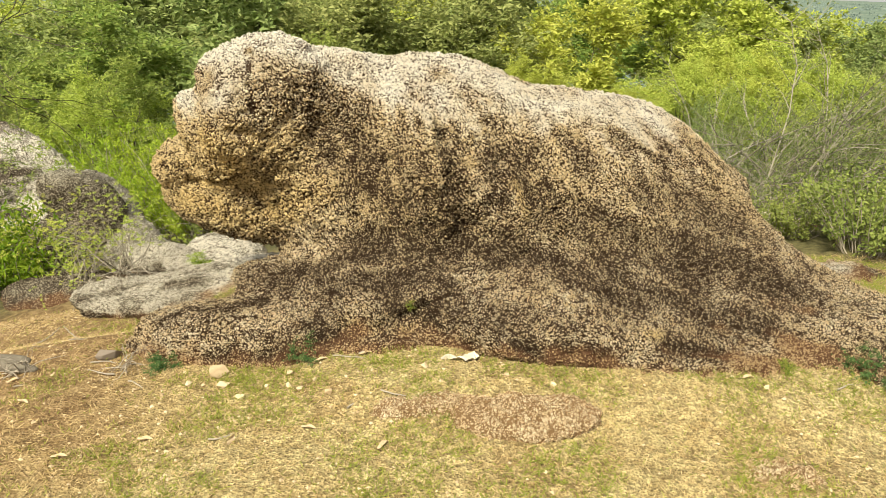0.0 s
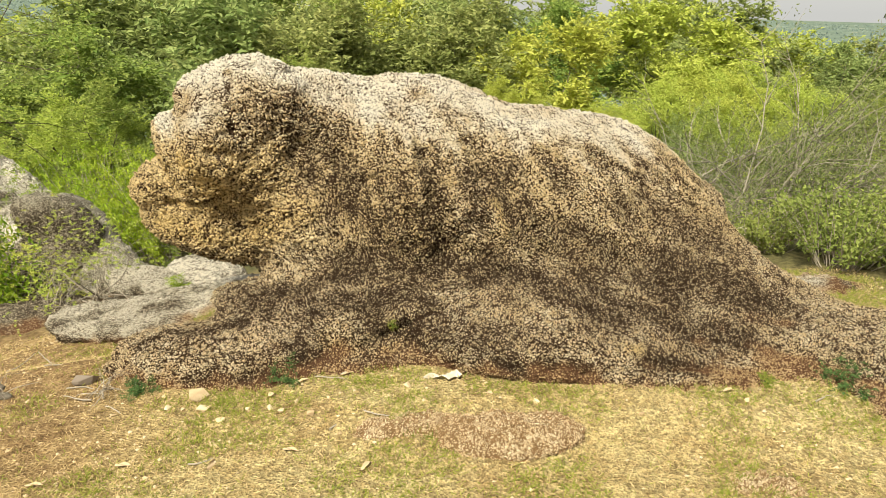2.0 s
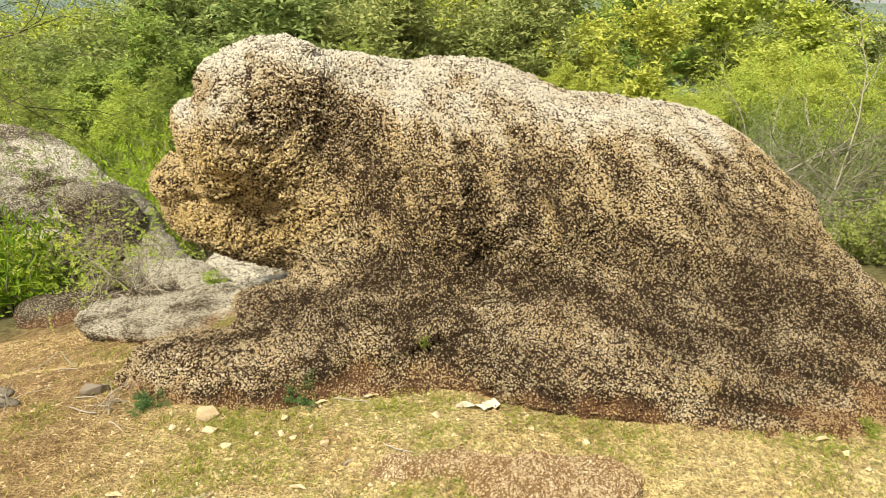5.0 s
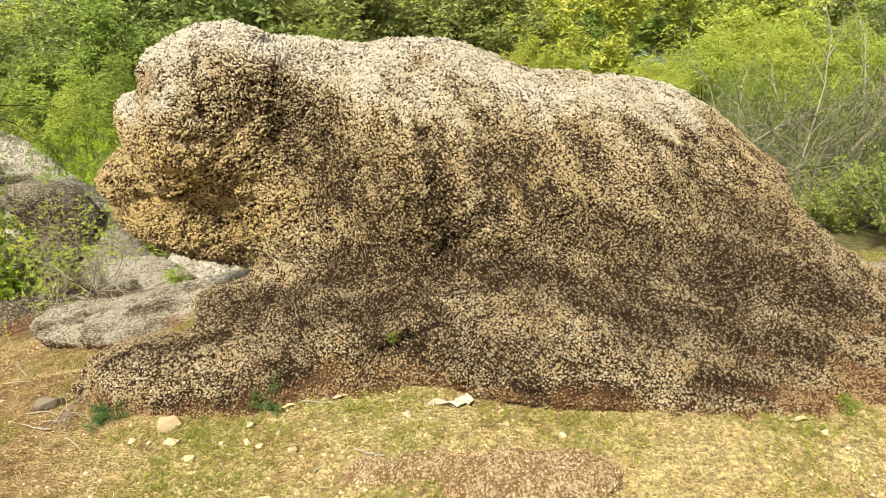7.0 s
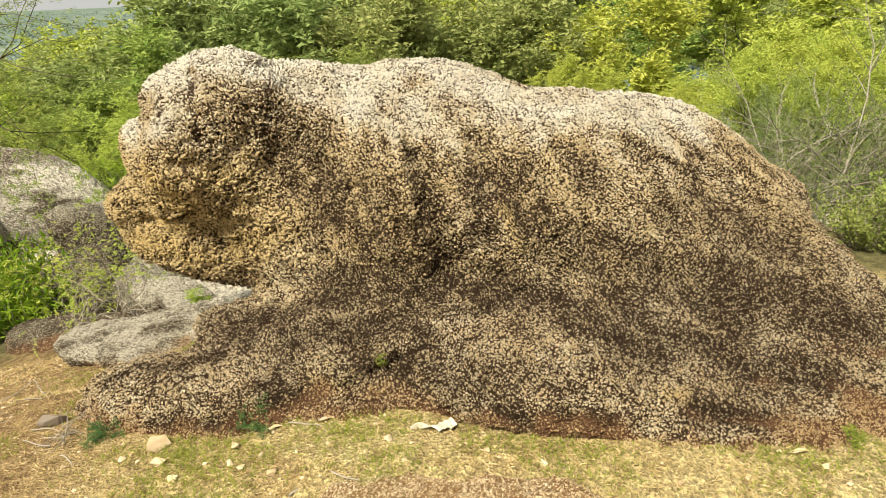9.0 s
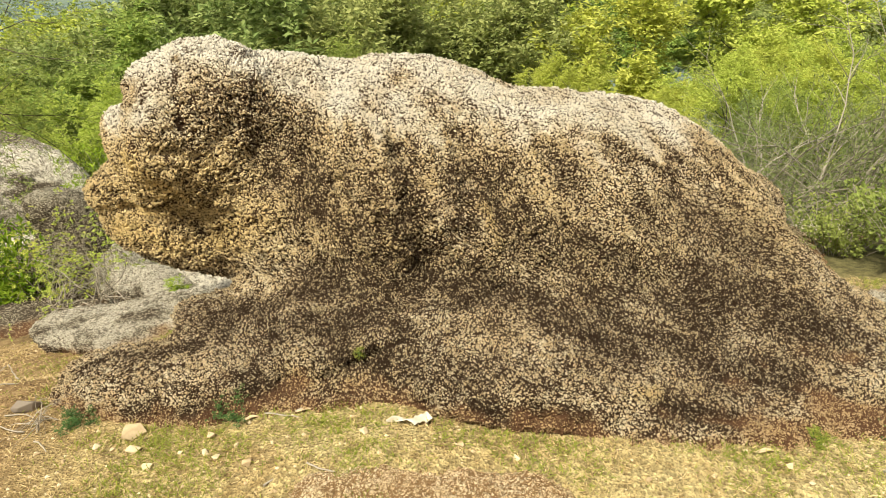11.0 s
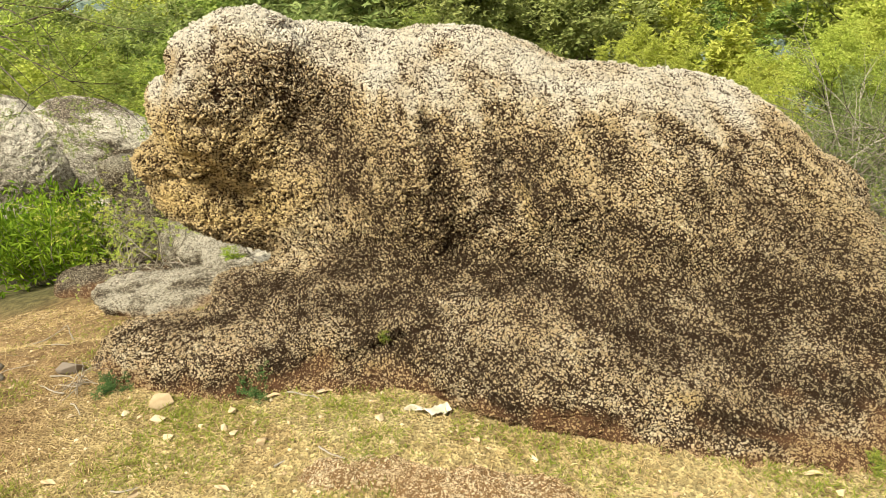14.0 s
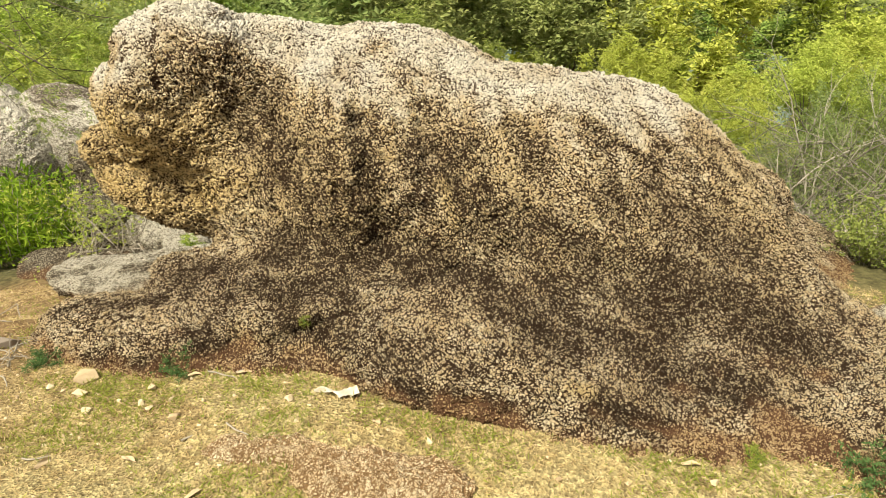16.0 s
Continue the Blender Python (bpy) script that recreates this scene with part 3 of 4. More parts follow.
LICHEN_SHADE_LOWER = [
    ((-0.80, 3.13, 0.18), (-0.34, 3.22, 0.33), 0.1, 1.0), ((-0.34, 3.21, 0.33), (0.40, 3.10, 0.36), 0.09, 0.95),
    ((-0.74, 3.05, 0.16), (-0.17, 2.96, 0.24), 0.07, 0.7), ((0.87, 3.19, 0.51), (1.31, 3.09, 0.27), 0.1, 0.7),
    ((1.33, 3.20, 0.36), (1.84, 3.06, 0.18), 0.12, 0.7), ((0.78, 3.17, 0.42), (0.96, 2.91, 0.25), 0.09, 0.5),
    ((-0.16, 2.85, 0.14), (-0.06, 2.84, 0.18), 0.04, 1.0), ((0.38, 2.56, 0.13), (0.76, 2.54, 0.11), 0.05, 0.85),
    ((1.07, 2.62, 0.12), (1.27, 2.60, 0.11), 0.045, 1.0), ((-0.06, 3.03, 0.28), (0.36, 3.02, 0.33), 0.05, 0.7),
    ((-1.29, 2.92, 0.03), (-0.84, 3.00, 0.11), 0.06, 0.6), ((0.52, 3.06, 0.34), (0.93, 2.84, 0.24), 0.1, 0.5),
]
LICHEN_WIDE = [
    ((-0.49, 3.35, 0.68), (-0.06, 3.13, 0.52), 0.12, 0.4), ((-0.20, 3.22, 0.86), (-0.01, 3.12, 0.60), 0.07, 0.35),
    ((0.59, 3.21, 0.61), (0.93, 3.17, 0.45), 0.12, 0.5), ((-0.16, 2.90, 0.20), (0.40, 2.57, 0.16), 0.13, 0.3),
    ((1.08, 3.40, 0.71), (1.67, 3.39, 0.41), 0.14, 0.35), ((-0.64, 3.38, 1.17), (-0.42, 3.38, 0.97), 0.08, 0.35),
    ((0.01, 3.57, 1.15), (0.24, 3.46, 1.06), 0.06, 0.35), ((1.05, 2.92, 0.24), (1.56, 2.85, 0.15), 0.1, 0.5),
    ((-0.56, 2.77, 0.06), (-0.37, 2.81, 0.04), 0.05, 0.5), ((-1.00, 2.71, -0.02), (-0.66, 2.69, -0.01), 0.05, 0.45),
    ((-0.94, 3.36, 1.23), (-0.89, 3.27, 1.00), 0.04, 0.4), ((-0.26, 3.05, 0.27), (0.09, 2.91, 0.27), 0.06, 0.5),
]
WARM = [
    ((-1.12, 3.22, 0.86), (-1.00, 3.26, 0.71), 0.07, 0.8), ((-1.26, 3.42, 0.58), (-1.03, 3.32, 0.61), 0.035, 1.0),
    ((-1.33, 3.41, 0.47), (-0.89, 3.42, 0.32), 0.1, 0.75), ((-0.86, 3.40, 0.43), (-0.55, 3.34, 0.57), 0.12, 0.65),
    ((0.40, 3.18, 0.68), (0.43, 3.16, 0.57), 0.045, 1.0), ((-0.04, 3.13, 0.70), (0.03, 3.12, 0.44), 0.06, 0.6),
    ((-0.18, 3.18, 0.61), (-0.09, 3.14, 0.50), 0.05, 0.5), ((-0.03, 2.80, 0.13), (-0.02, 2.79, 0.13), 0.022, 1.0),
    ((0.96, 2.66, 0.16), (1.03, 2.66, 0.15), 0.035, 0.8), ((-0.40, 2.85, 0.06), (-0.13, 2.79, 0.08), 0.05, 0.5),
    ((0.47, 3.26, 0.77), (0.61, 3.17, 0.45), 0.09, 0.4), ((1.34, 2.57, 0.09), (1.58, 2.56, 0.07), 0.05, 0.6),
]


def flow(p):
    """Water has worn the flank in streaks that fan out from the back."""
    s = 1.15 - p[:, 2]
    u = (p[:, 0] - 0.35 * s) / (1 + 0.75 * s) + 0.03 * fbm(p * 7, 2, 93)
    return fbm(np.stack([u * 10.0, s * 2.6, 0 * u], 1), 3, 91), fbm(np.stack([u * 28.0, s * 6.0, 0 * u], 1), 2, 92)


def flank(p):
    return smoothstep(-0.75, -0.3, p[:, 0]) * smoothstep(0.35, 0.75, p[:, 2]) * smoothstep(1.15, 0.88, p[:, 2] + 0.10 * np.maximum(0, p[:, 0]))


def flank_ribs(p):
    wide, thin = flow(p)
    return flank(p) * (0.025 * wide + 0.02 * thin)


def great_marks(p, nrm):
    wobble = p + 0.05 * np.stack([fbm(p * 6, 3, 31 + k) for k in range(3)], 1)
    # lichen patches, plus shade painted into the hollows and under the chin
    lichen = np.maximum(np.maximum(patches(wobble, LICHEN_SHADE_UPPER), patches(wobble, LICHEN_SHADE_LOWER)), patches(wobble, LICHEN_WIDE))
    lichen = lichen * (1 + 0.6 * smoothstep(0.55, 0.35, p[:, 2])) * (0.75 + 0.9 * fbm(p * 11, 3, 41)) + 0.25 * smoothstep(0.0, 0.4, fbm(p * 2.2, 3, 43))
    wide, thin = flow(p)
    # the furrows between the ribs are coloured darker
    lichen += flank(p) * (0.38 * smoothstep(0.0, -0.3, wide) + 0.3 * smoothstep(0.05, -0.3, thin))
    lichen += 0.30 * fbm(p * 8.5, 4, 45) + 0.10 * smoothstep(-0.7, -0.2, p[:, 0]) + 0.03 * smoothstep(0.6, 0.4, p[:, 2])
    lichen -= 0.5 * smoothstep(-0.45, -0.80, p[:, 0]) * smoothstep(0.3, 0.5, p[:, 2])
    lichen = np.where(p[:, 2] > 0.5, np.minimum(lichen, 0.62), lichen)
    # light from above is painted on the crown and back as paler colour
    lit_top = 0.60 * smoothstep(0.3, 0.8, nrm[:, 2]) * smoothstep(0.65, 1.12, p[:, 2] + 0.12 * np.maximum(0, p[:, 0])) * (1 + 0.9 * fbm(p * 5, 3, 49) + 0.5 * smoothstep(-0.4, -0.8, p[:, 0]))
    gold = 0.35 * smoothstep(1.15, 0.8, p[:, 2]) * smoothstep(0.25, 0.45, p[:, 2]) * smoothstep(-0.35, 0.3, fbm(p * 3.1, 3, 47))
    return {"lichen": np.clip(lichen, 0, 1) - lit_top, "warm": np.maximum(patches(wobble, WARM), gold) + 0.45 * smoothstep(-0.5, -0.9, p[:, 0]) * smoothstep(0.3, 0.45, p[:, 2]) * smoothstep(1.05, 0.8, p[:, 2])}


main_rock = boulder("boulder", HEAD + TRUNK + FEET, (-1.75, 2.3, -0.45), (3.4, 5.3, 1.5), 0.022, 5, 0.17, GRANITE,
                    "large knobbly tan granite boulder with dark lichen streaks, light and shade painted in",
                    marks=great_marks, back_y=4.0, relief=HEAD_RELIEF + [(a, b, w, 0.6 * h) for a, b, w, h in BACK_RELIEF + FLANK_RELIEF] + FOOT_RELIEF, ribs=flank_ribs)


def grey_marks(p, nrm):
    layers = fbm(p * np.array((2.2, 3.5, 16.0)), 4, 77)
    # layered dark bands, darker again on faces that turn down
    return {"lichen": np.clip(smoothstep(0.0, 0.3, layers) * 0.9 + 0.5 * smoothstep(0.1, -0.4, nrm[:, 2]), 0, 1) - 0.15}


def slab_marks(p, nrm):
    """Dark crust towards the outer end, painted sunlight under the great boulder, darker undersides."""
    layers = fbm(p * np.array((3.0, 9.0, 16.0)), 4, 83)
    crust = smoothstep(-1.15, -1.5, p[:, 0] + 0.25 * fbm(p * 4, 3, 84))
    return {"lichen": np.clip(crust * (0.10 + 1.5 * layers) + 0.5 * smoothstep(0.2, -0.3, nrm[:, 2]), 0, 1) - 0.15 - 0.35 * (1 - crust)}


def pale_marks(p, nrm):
    # paler overall, darker where the surface faces less upward
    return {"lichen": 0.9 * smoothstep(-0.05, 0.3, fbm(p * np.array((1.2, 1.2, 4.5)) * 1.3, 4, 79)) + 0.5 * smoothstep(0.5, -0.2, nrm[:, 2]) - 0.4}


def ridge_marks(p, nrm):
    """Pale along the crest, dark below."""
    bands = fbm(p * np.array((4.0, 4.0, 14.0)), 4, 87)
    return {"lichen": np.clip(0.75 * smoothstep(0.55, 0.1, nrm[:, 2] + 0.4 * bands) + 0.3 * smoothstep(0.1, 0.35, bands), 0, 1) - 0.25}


def crusted_marks(p, nrm):
    return {"lichen": np.clip(0.75 + 0.6 * fbm(p * np.array((2.0, 5.0, 9.0)), 3, 73), 0, 1)}


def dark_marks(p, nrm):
    # mottled dark, paler where the surface faces up
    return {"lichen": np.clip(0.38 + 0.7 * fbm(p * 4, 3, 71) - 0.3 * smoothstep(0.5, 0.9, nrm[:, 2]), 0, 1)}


def simple_boulder(name, blobs, label, mat=GREY_GRANITE, step=0.03, cut=2, blend=0.1, rough=1.0, marks=grey_marks, seed=3, category="boulder"):
    c = np.array([b[1:4] for b in blobs])
    r = np.array([[max(b[4:7])] * 3 for b in blobs])
    low, high = (c - r).min(0) - 0.15, (c + r).max(0) + 0.15
    return boulder(name, blobs, tuple(low), tuple(high), step, cut, blend, mat, label, rough, marks, category, seed)


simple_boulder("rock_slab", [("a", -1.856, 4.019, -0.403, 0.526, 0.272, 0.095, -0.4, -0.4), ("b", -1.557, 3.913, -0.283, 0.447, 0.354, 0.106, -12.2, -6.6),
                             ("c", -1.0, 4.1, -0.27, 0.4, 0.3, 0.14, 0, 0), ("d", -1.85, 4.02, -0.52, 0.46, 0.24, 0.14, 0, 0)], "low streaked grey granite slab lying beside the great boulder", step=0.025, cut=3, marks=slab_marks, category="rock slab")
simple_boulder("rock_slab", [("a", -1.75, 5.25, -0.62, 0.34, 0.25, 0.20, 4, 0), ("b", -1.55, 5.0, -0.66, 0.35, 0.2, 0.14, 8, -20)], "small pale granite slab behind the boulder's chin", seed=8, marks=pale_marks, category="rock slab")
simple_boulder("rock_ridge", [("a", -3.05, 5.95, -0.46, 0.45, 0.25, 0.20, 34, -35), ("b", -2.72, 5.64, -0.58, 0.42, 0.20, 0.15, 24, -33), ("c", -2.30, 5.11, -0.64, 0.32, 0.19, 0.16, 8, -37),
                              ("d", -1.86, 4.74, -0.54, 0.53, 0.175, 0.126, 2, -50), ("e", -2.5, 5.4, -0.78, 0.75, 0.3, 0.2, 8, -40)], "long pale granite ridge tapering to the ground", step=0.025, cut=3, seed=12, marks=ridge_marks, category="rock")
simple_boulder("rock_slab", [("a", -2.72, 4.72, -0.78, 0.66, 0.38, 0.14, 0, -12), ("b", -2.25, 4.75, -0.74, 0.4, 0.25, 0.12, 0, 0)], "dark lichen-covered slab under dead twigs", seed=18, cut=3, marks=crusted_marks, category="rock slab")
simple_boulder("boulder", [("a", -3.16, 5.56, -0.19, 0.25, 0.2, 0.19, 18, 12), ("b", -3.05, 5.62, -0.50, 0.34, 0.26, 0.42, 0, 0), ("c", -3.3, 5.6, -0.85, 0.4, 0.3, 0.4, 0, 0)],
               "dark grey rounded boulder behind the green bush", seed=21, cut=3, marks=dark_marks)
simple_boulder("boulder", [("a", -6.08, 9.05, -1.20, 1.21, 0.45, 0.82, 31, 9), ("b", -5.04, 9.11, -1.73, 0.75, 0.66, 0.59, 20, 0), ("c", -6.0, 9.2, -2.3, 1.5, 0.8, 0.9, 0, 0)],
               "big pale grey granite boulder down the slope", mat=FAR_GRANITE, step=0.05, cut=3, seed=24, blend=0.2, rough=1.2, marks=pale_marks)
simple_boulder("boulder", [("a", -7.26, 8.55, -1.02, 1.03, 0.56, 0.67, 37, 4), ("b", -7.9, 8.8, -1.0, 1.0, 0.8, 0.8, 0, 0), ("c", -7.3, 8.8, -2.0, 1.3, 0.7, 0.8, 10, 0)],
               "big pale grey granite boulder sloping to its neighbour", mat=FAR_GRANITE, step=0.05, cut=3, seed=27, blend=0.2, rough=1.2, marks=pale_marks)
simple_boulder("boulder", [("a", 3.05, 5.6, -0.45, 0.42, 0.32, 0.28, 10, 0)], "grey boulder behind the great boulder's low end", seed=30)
simple_boulder("outcrop", [("a", 0.40, 2.27, -0.025, 0.30, 0.14, 0.075, -3, 4), ("b", 0.12, 2.34, -0.03, 0.25, 0.09, 0.065, 0, 0), ("c", -0.12, 2.30, -0.045, 0.14, 0.075, 0.07, 0, 0)],
               "low reddish knobbly rock outcrop breaking through the grass", mat=OUTCROP_GRANITE, step=0.015, cut=2, blend=0.05, rough=1.0, marks=None, seed=33, category="rock outcrop")
simple_boulder("outcrop", [("a", 1.30, 1.98, -0.07, 0.22, 0.13, 0.06, 0, -20)], "worn ochre rock outcrop flush with the ground", mat=OUTCROP_GRANITE,
               step=0.015, cut=2, blend=0.05, rough=1.4, marks=None, seed=36, category="rock outcrop")
simple_boulder("rock_slab", [("a", 2.62, 3.78, -0.04, 0.36, 0.2, 0.10, 8, 5)], "low grey granite slab beside the great boulder's low end", step=0.025, seed=39, category="rock slab")


# ---- plants ----
def leaf_quads(centres, along, length, width, rng, fold=0.25):
    """One bent diamond for each centre."""
    n = len(centres)
    along = along / (np.linalg.norm(along, axis=1)[:, None] + 1e-9)
    side = np.cross(along, rng.normal(size=(n, 3)) + np.array((0, 0, 1.5)))
    side /= np.linalg.norm(side, axis=1)[:, None] + 1e-9
    up = np.cross(side, along)
    l = (length * rng.uniform(0.6, 1.25, n))[:, None]
    w = (width * rng.uniform(0.7, 1.2, n))[:, None]
    v = np.stack([centres, centres + along * l * 0.5 + side * w * 0.5 + up * w * fold,
                  centres + along * l, centres + along * l * 0.5 - side * w * 0.5 + up * w * fold], 1).reshape(-1, 3)
    return v, np.arange(4 * n).reshape(n, 4)


def limbs(rng, start, direction, length, radius, depth, bend=0.25, split=3, spread_angle=0.7, lift=0.1, out=None, tips=None):
    """Branches that fork; collects tubes and the places where twigs end."""
    out = [] if out is None else out
    tips = [] if tips is None else tips
    p, d = Vector(start), Vector(direction).normalized()
    path, radii, n = [p.copy()], [radius], 5
    for i in range(n):
        d = (d + Vector(rng.normal(size=3)) * bend * 0.5 + Vector((0, 0, lift * 0.3))).normalized()
        p = p + d * length / n
        path.append(p.copy())
        radii.append(radius * (1 - 0.5 * (i + 1) / n))
        if depth <= 1:
            tips.append((p.copy(), d.copy()))
    out.append(tube(path, radii, 6 if radius > 0.02 else 3))
    if depth > 0:
        for k in range(split):
            turn = Vector(rng.normal(size=3)) * spread_angle
            at = path[-1] if k < 2 else path[rng.integers(2, n)]
            limbs(rng, at, d + turn + Vector((0, 0, lift)), length * rng.uniform(0.6, 0.85), radii[-1] * 0.75, depth - 1,
                  bend, split, spread_angle, lift, out, tips)
    return out, tips


def fronds(tips, per, length, width, rng, droop=0.25, jitter=0.05):
    """Sprays of leaflets that radiate from each twig end; per leaflets a tip, eight on a spray."""
    on = 8
    sprays = max(1, per // on)
    base = np.repeat(np.array([tuple(t[0]) for t in tips]), sprays, 0)
    out = np.repeat(np.array([tuple(t[1]) for t in tips]), sprays, 0)
    n = len(base)
    way = out * 0.5 + rng.normal(size=(n, 3)) * np.array((1, 1, 0.5)) + np.array((0, 0, -droop))
    way /= np.linalg.norm(way, axis=1)[:, None]
    base = base + rng.normal(size=(n, 3)) * jitter
    reach = length * 2.6 * rng.uniform(0.6, 1.2, n)
    step = (np.arange(on) + 0.5) / on
    c = base[:, None] + way[:, None] * (step[None, :, None] * reach[:, None, None])
    c[:, :, 2] -= 0.35 * droop * (step ** 2)[None] * reach[:, None]
    side = np.cross(way, (0, 0, 1.0)) + 1e-6
    side /= np.linalg.norm(side, axis=1)[:, None]
    sign = np.where(np.arange(on) % 2, 1.0, -1.0)
    along = side[:, None] * sign[None, :, None] * 0.8 + way[:, None] * 0.6 + rng.normal(size=(n, on, 3)) * 0.35
    return leaf_quads(c.reshape(-1, 3), along.reshape(-1, 3), length, width, rng)


def tree(name, seed, height, leaf, per, size, label, depth=4, droop=0.25, jitter=0.06, start=(0, 0, 1), split=3, lift=0.12,
         bark=None, group="", bend=0.25, spread_angle=0.7, first=0.30, category="tree"):
    rng = np.random.default_rng(seed)
    wood, tips = limbs(rng, (0, 0, -0.2), start, height * first, height * 0.02, depth, bend=bend, lift=lift, split=split, spread_angle=spread_angle)
    root = tagged(new(name), label, category, group)
    v, f = joined(wood)
    part("trunk", mesh_from("trunk", v, f, [bark or BARK]), root)
    lv, lf = fronds(tips, per, size[0], size[1], rng, droop, jitter)
    part("crown", mesh_from("crown", lv, lf, [leaf], smooth=False), root)
    return root


def plant_at(ob, x, y, turn=0.0, scale=1.0, sink=0.0):
    z = float(ground_z(x, y)) - sink
    ob.matrix_basis = Matrix.LocRotScale((x, y, z), Euler((0, 0, turn)), (scale,) * 3)


WOODS = "trees on the slope"
near_kinds = [
    tree("tree", 11, 4.2, LIME, 52, (0.052, 0.020), "mesquite tree with bright lime feathery crown", group=WOODS),
    tree("tree", 12, 4.4, FEATHER, 52, (0.050, 0.019), "thorn tree with fine green feathery foliage", group=WOODS),
    tree("tree", 13, 4.4, FEATHER, 44, (0.050, 0.019), "spreading thorn tree with dark open limbs", group=WOODS, spread_angle=0.85),
    tree("tree", 14, 4.0, OLIVE, 44, (0.050, 0.019), "pale olive thorn tree with thin crown", group=WOODS),
]
far_kinds = [
    tree("tree", 15, 4.2, LIME, 24, (0.09, 0.045), "far mesquite tree with lime crown", group=WOODS),
    tree("tree", 16, 4.4, FEATHER, 24, (0.09, 0.042), "far thorn tree with green crown", group=WOODS),
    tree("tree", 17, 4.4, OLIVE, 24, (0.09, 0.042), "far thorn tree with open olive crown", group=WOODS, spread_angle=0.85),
    tree("tree", 18, 4.0, OLIVE, 24, (0.085, 0.042), "far olive thorn tree with haze in its colour", group=WOODS),
]
kinds = near_kinds + far_kinds
tops = [max(v.co.z for v in ob.children[1].data.vertices) for ob in kinds]
rng = np.random.default_rng(4)
spots = []
for row_y, gap, top in ((8.6, 2.0, -0.5), (10.2, 2.1, 0.05), (11.2, 2.6, -0.9), (12.2, 2.3, 0.55), (14.0, 2.6, -0.7), (15.0, 2.5, 0.95), (19.0, 3.1, 1.25), (24.0, 3.8, 1.45), (31.0, 5.0, 1.4), (42.0, 7.0, 1.2)):
    half = row_y * 0.80
    x = -half
    while x < half:
        spots.append((x + rng.uniform(-0.5, 0.5), row_y + rng.uniform(-0.9, 0.9), top))
        x += gap
used = set()
for x, y, top in spots:
    if (-8.8 < x < -4.2 and 7.0 < y < 10.4) or (3.0 < x < 7.5 and y < 9.2):
        continue
    k = int(rng.integers(0, 4))
    if 0.3 < x / y * 12 < 5.5 and 9 < y < 17:
        k = 0
    if y > 13.5:
        k += 4
    ob = kinds[k] if k not in used else copy_thing(kinds[k], Matrix())
    used.add(k)
    if -0.42 < x / y < 0.36 and y > 13:
        top += 0.85
    if abs(x + 0.06 * y) / y > 0.46 and y > 13:
        top -= 1.3 if x < 0 else 0.75
    scale = (top + rng.uniform(-0.5, 0.2) - float(ground_z(x, y))) / tops[k]
    plant_at(ob, x, y, rng.uniform(0, 6.28), max(scale, 0.3))

for k, x, y, top in ((1, 2.6, 7.6, -0.45), (3, 4.4, 8.4, 0.35), (1, 6.3, 8.6, 0.7), (3, 7.8, 8.0, 0.6), (1, 5.4, 8.6, 0.1), (3, 3.3, 9.2, 0.25), (0, 1.5, 8.6, 0.35), (0, 2.7, 9.4, 0.35), (1, 3.9, 9.9, 0.3), (0, 4.9, 10.6, 0.4), (1, 2.0, 7.9, -0.2), (3, 3.6, 7.9, -0.15), (0, 4.6, 12.0, 0.75), (0, 5.7, 12.4, 0.8), (0, 3.6, 11.4, 0.7), (0, 6.6, 11.2, 0.7)):
    plant_at(copy_thing(kinds[k], Matrix()), x, y, 2.0 * k + x, (top - float(ground_z(x, y))) / tops[k])

# the thorn tree whose boughs hang in from the side
def hanging_tree():
    rng = np.random.default_rng(22)
    root = tagged(new("thorn_tree"), "thorn tree with drooping dark twigs and sparse feathery leaves", "tree")
    wood, tips = [], []
    wood.append(tube([(0, 0, -0.2), (0.05, 0, 0.8), (0.0, 0.05, 1.6), (0.1, 0.0, 2.8)], [0.09, 0.075, 0.06, 0.045], 8))
    for _ in range(12):
        at = Vector((0.05, 0.0, rng.uniform(2.2, 2.8)))
        d = Vector((1.0, rng.uniform(-0.9, 0.7), rng.uniform(-0.1, 0.35)))
        limbs(rng, at, d, rng.uniform(0.9, 1.35), 0.013, 2, bend=0.4, split=3, spread_angle=0.5, lift=-0.03, out=wood, tips=tips)
    v, f = joined(wood)
    part("trunk", mesh_from("trunk", v, f, [BARK]), root)
    lv, lf = fronds(tips, 16, 0.034, 0.010, rng, 0.45, 0.06)
    part("crown", mesh_from("crown", lv, lf, [FEATHER], smooth=False), root)
    return root


plant_at(hanging_tree(), -4.95, 5.7)


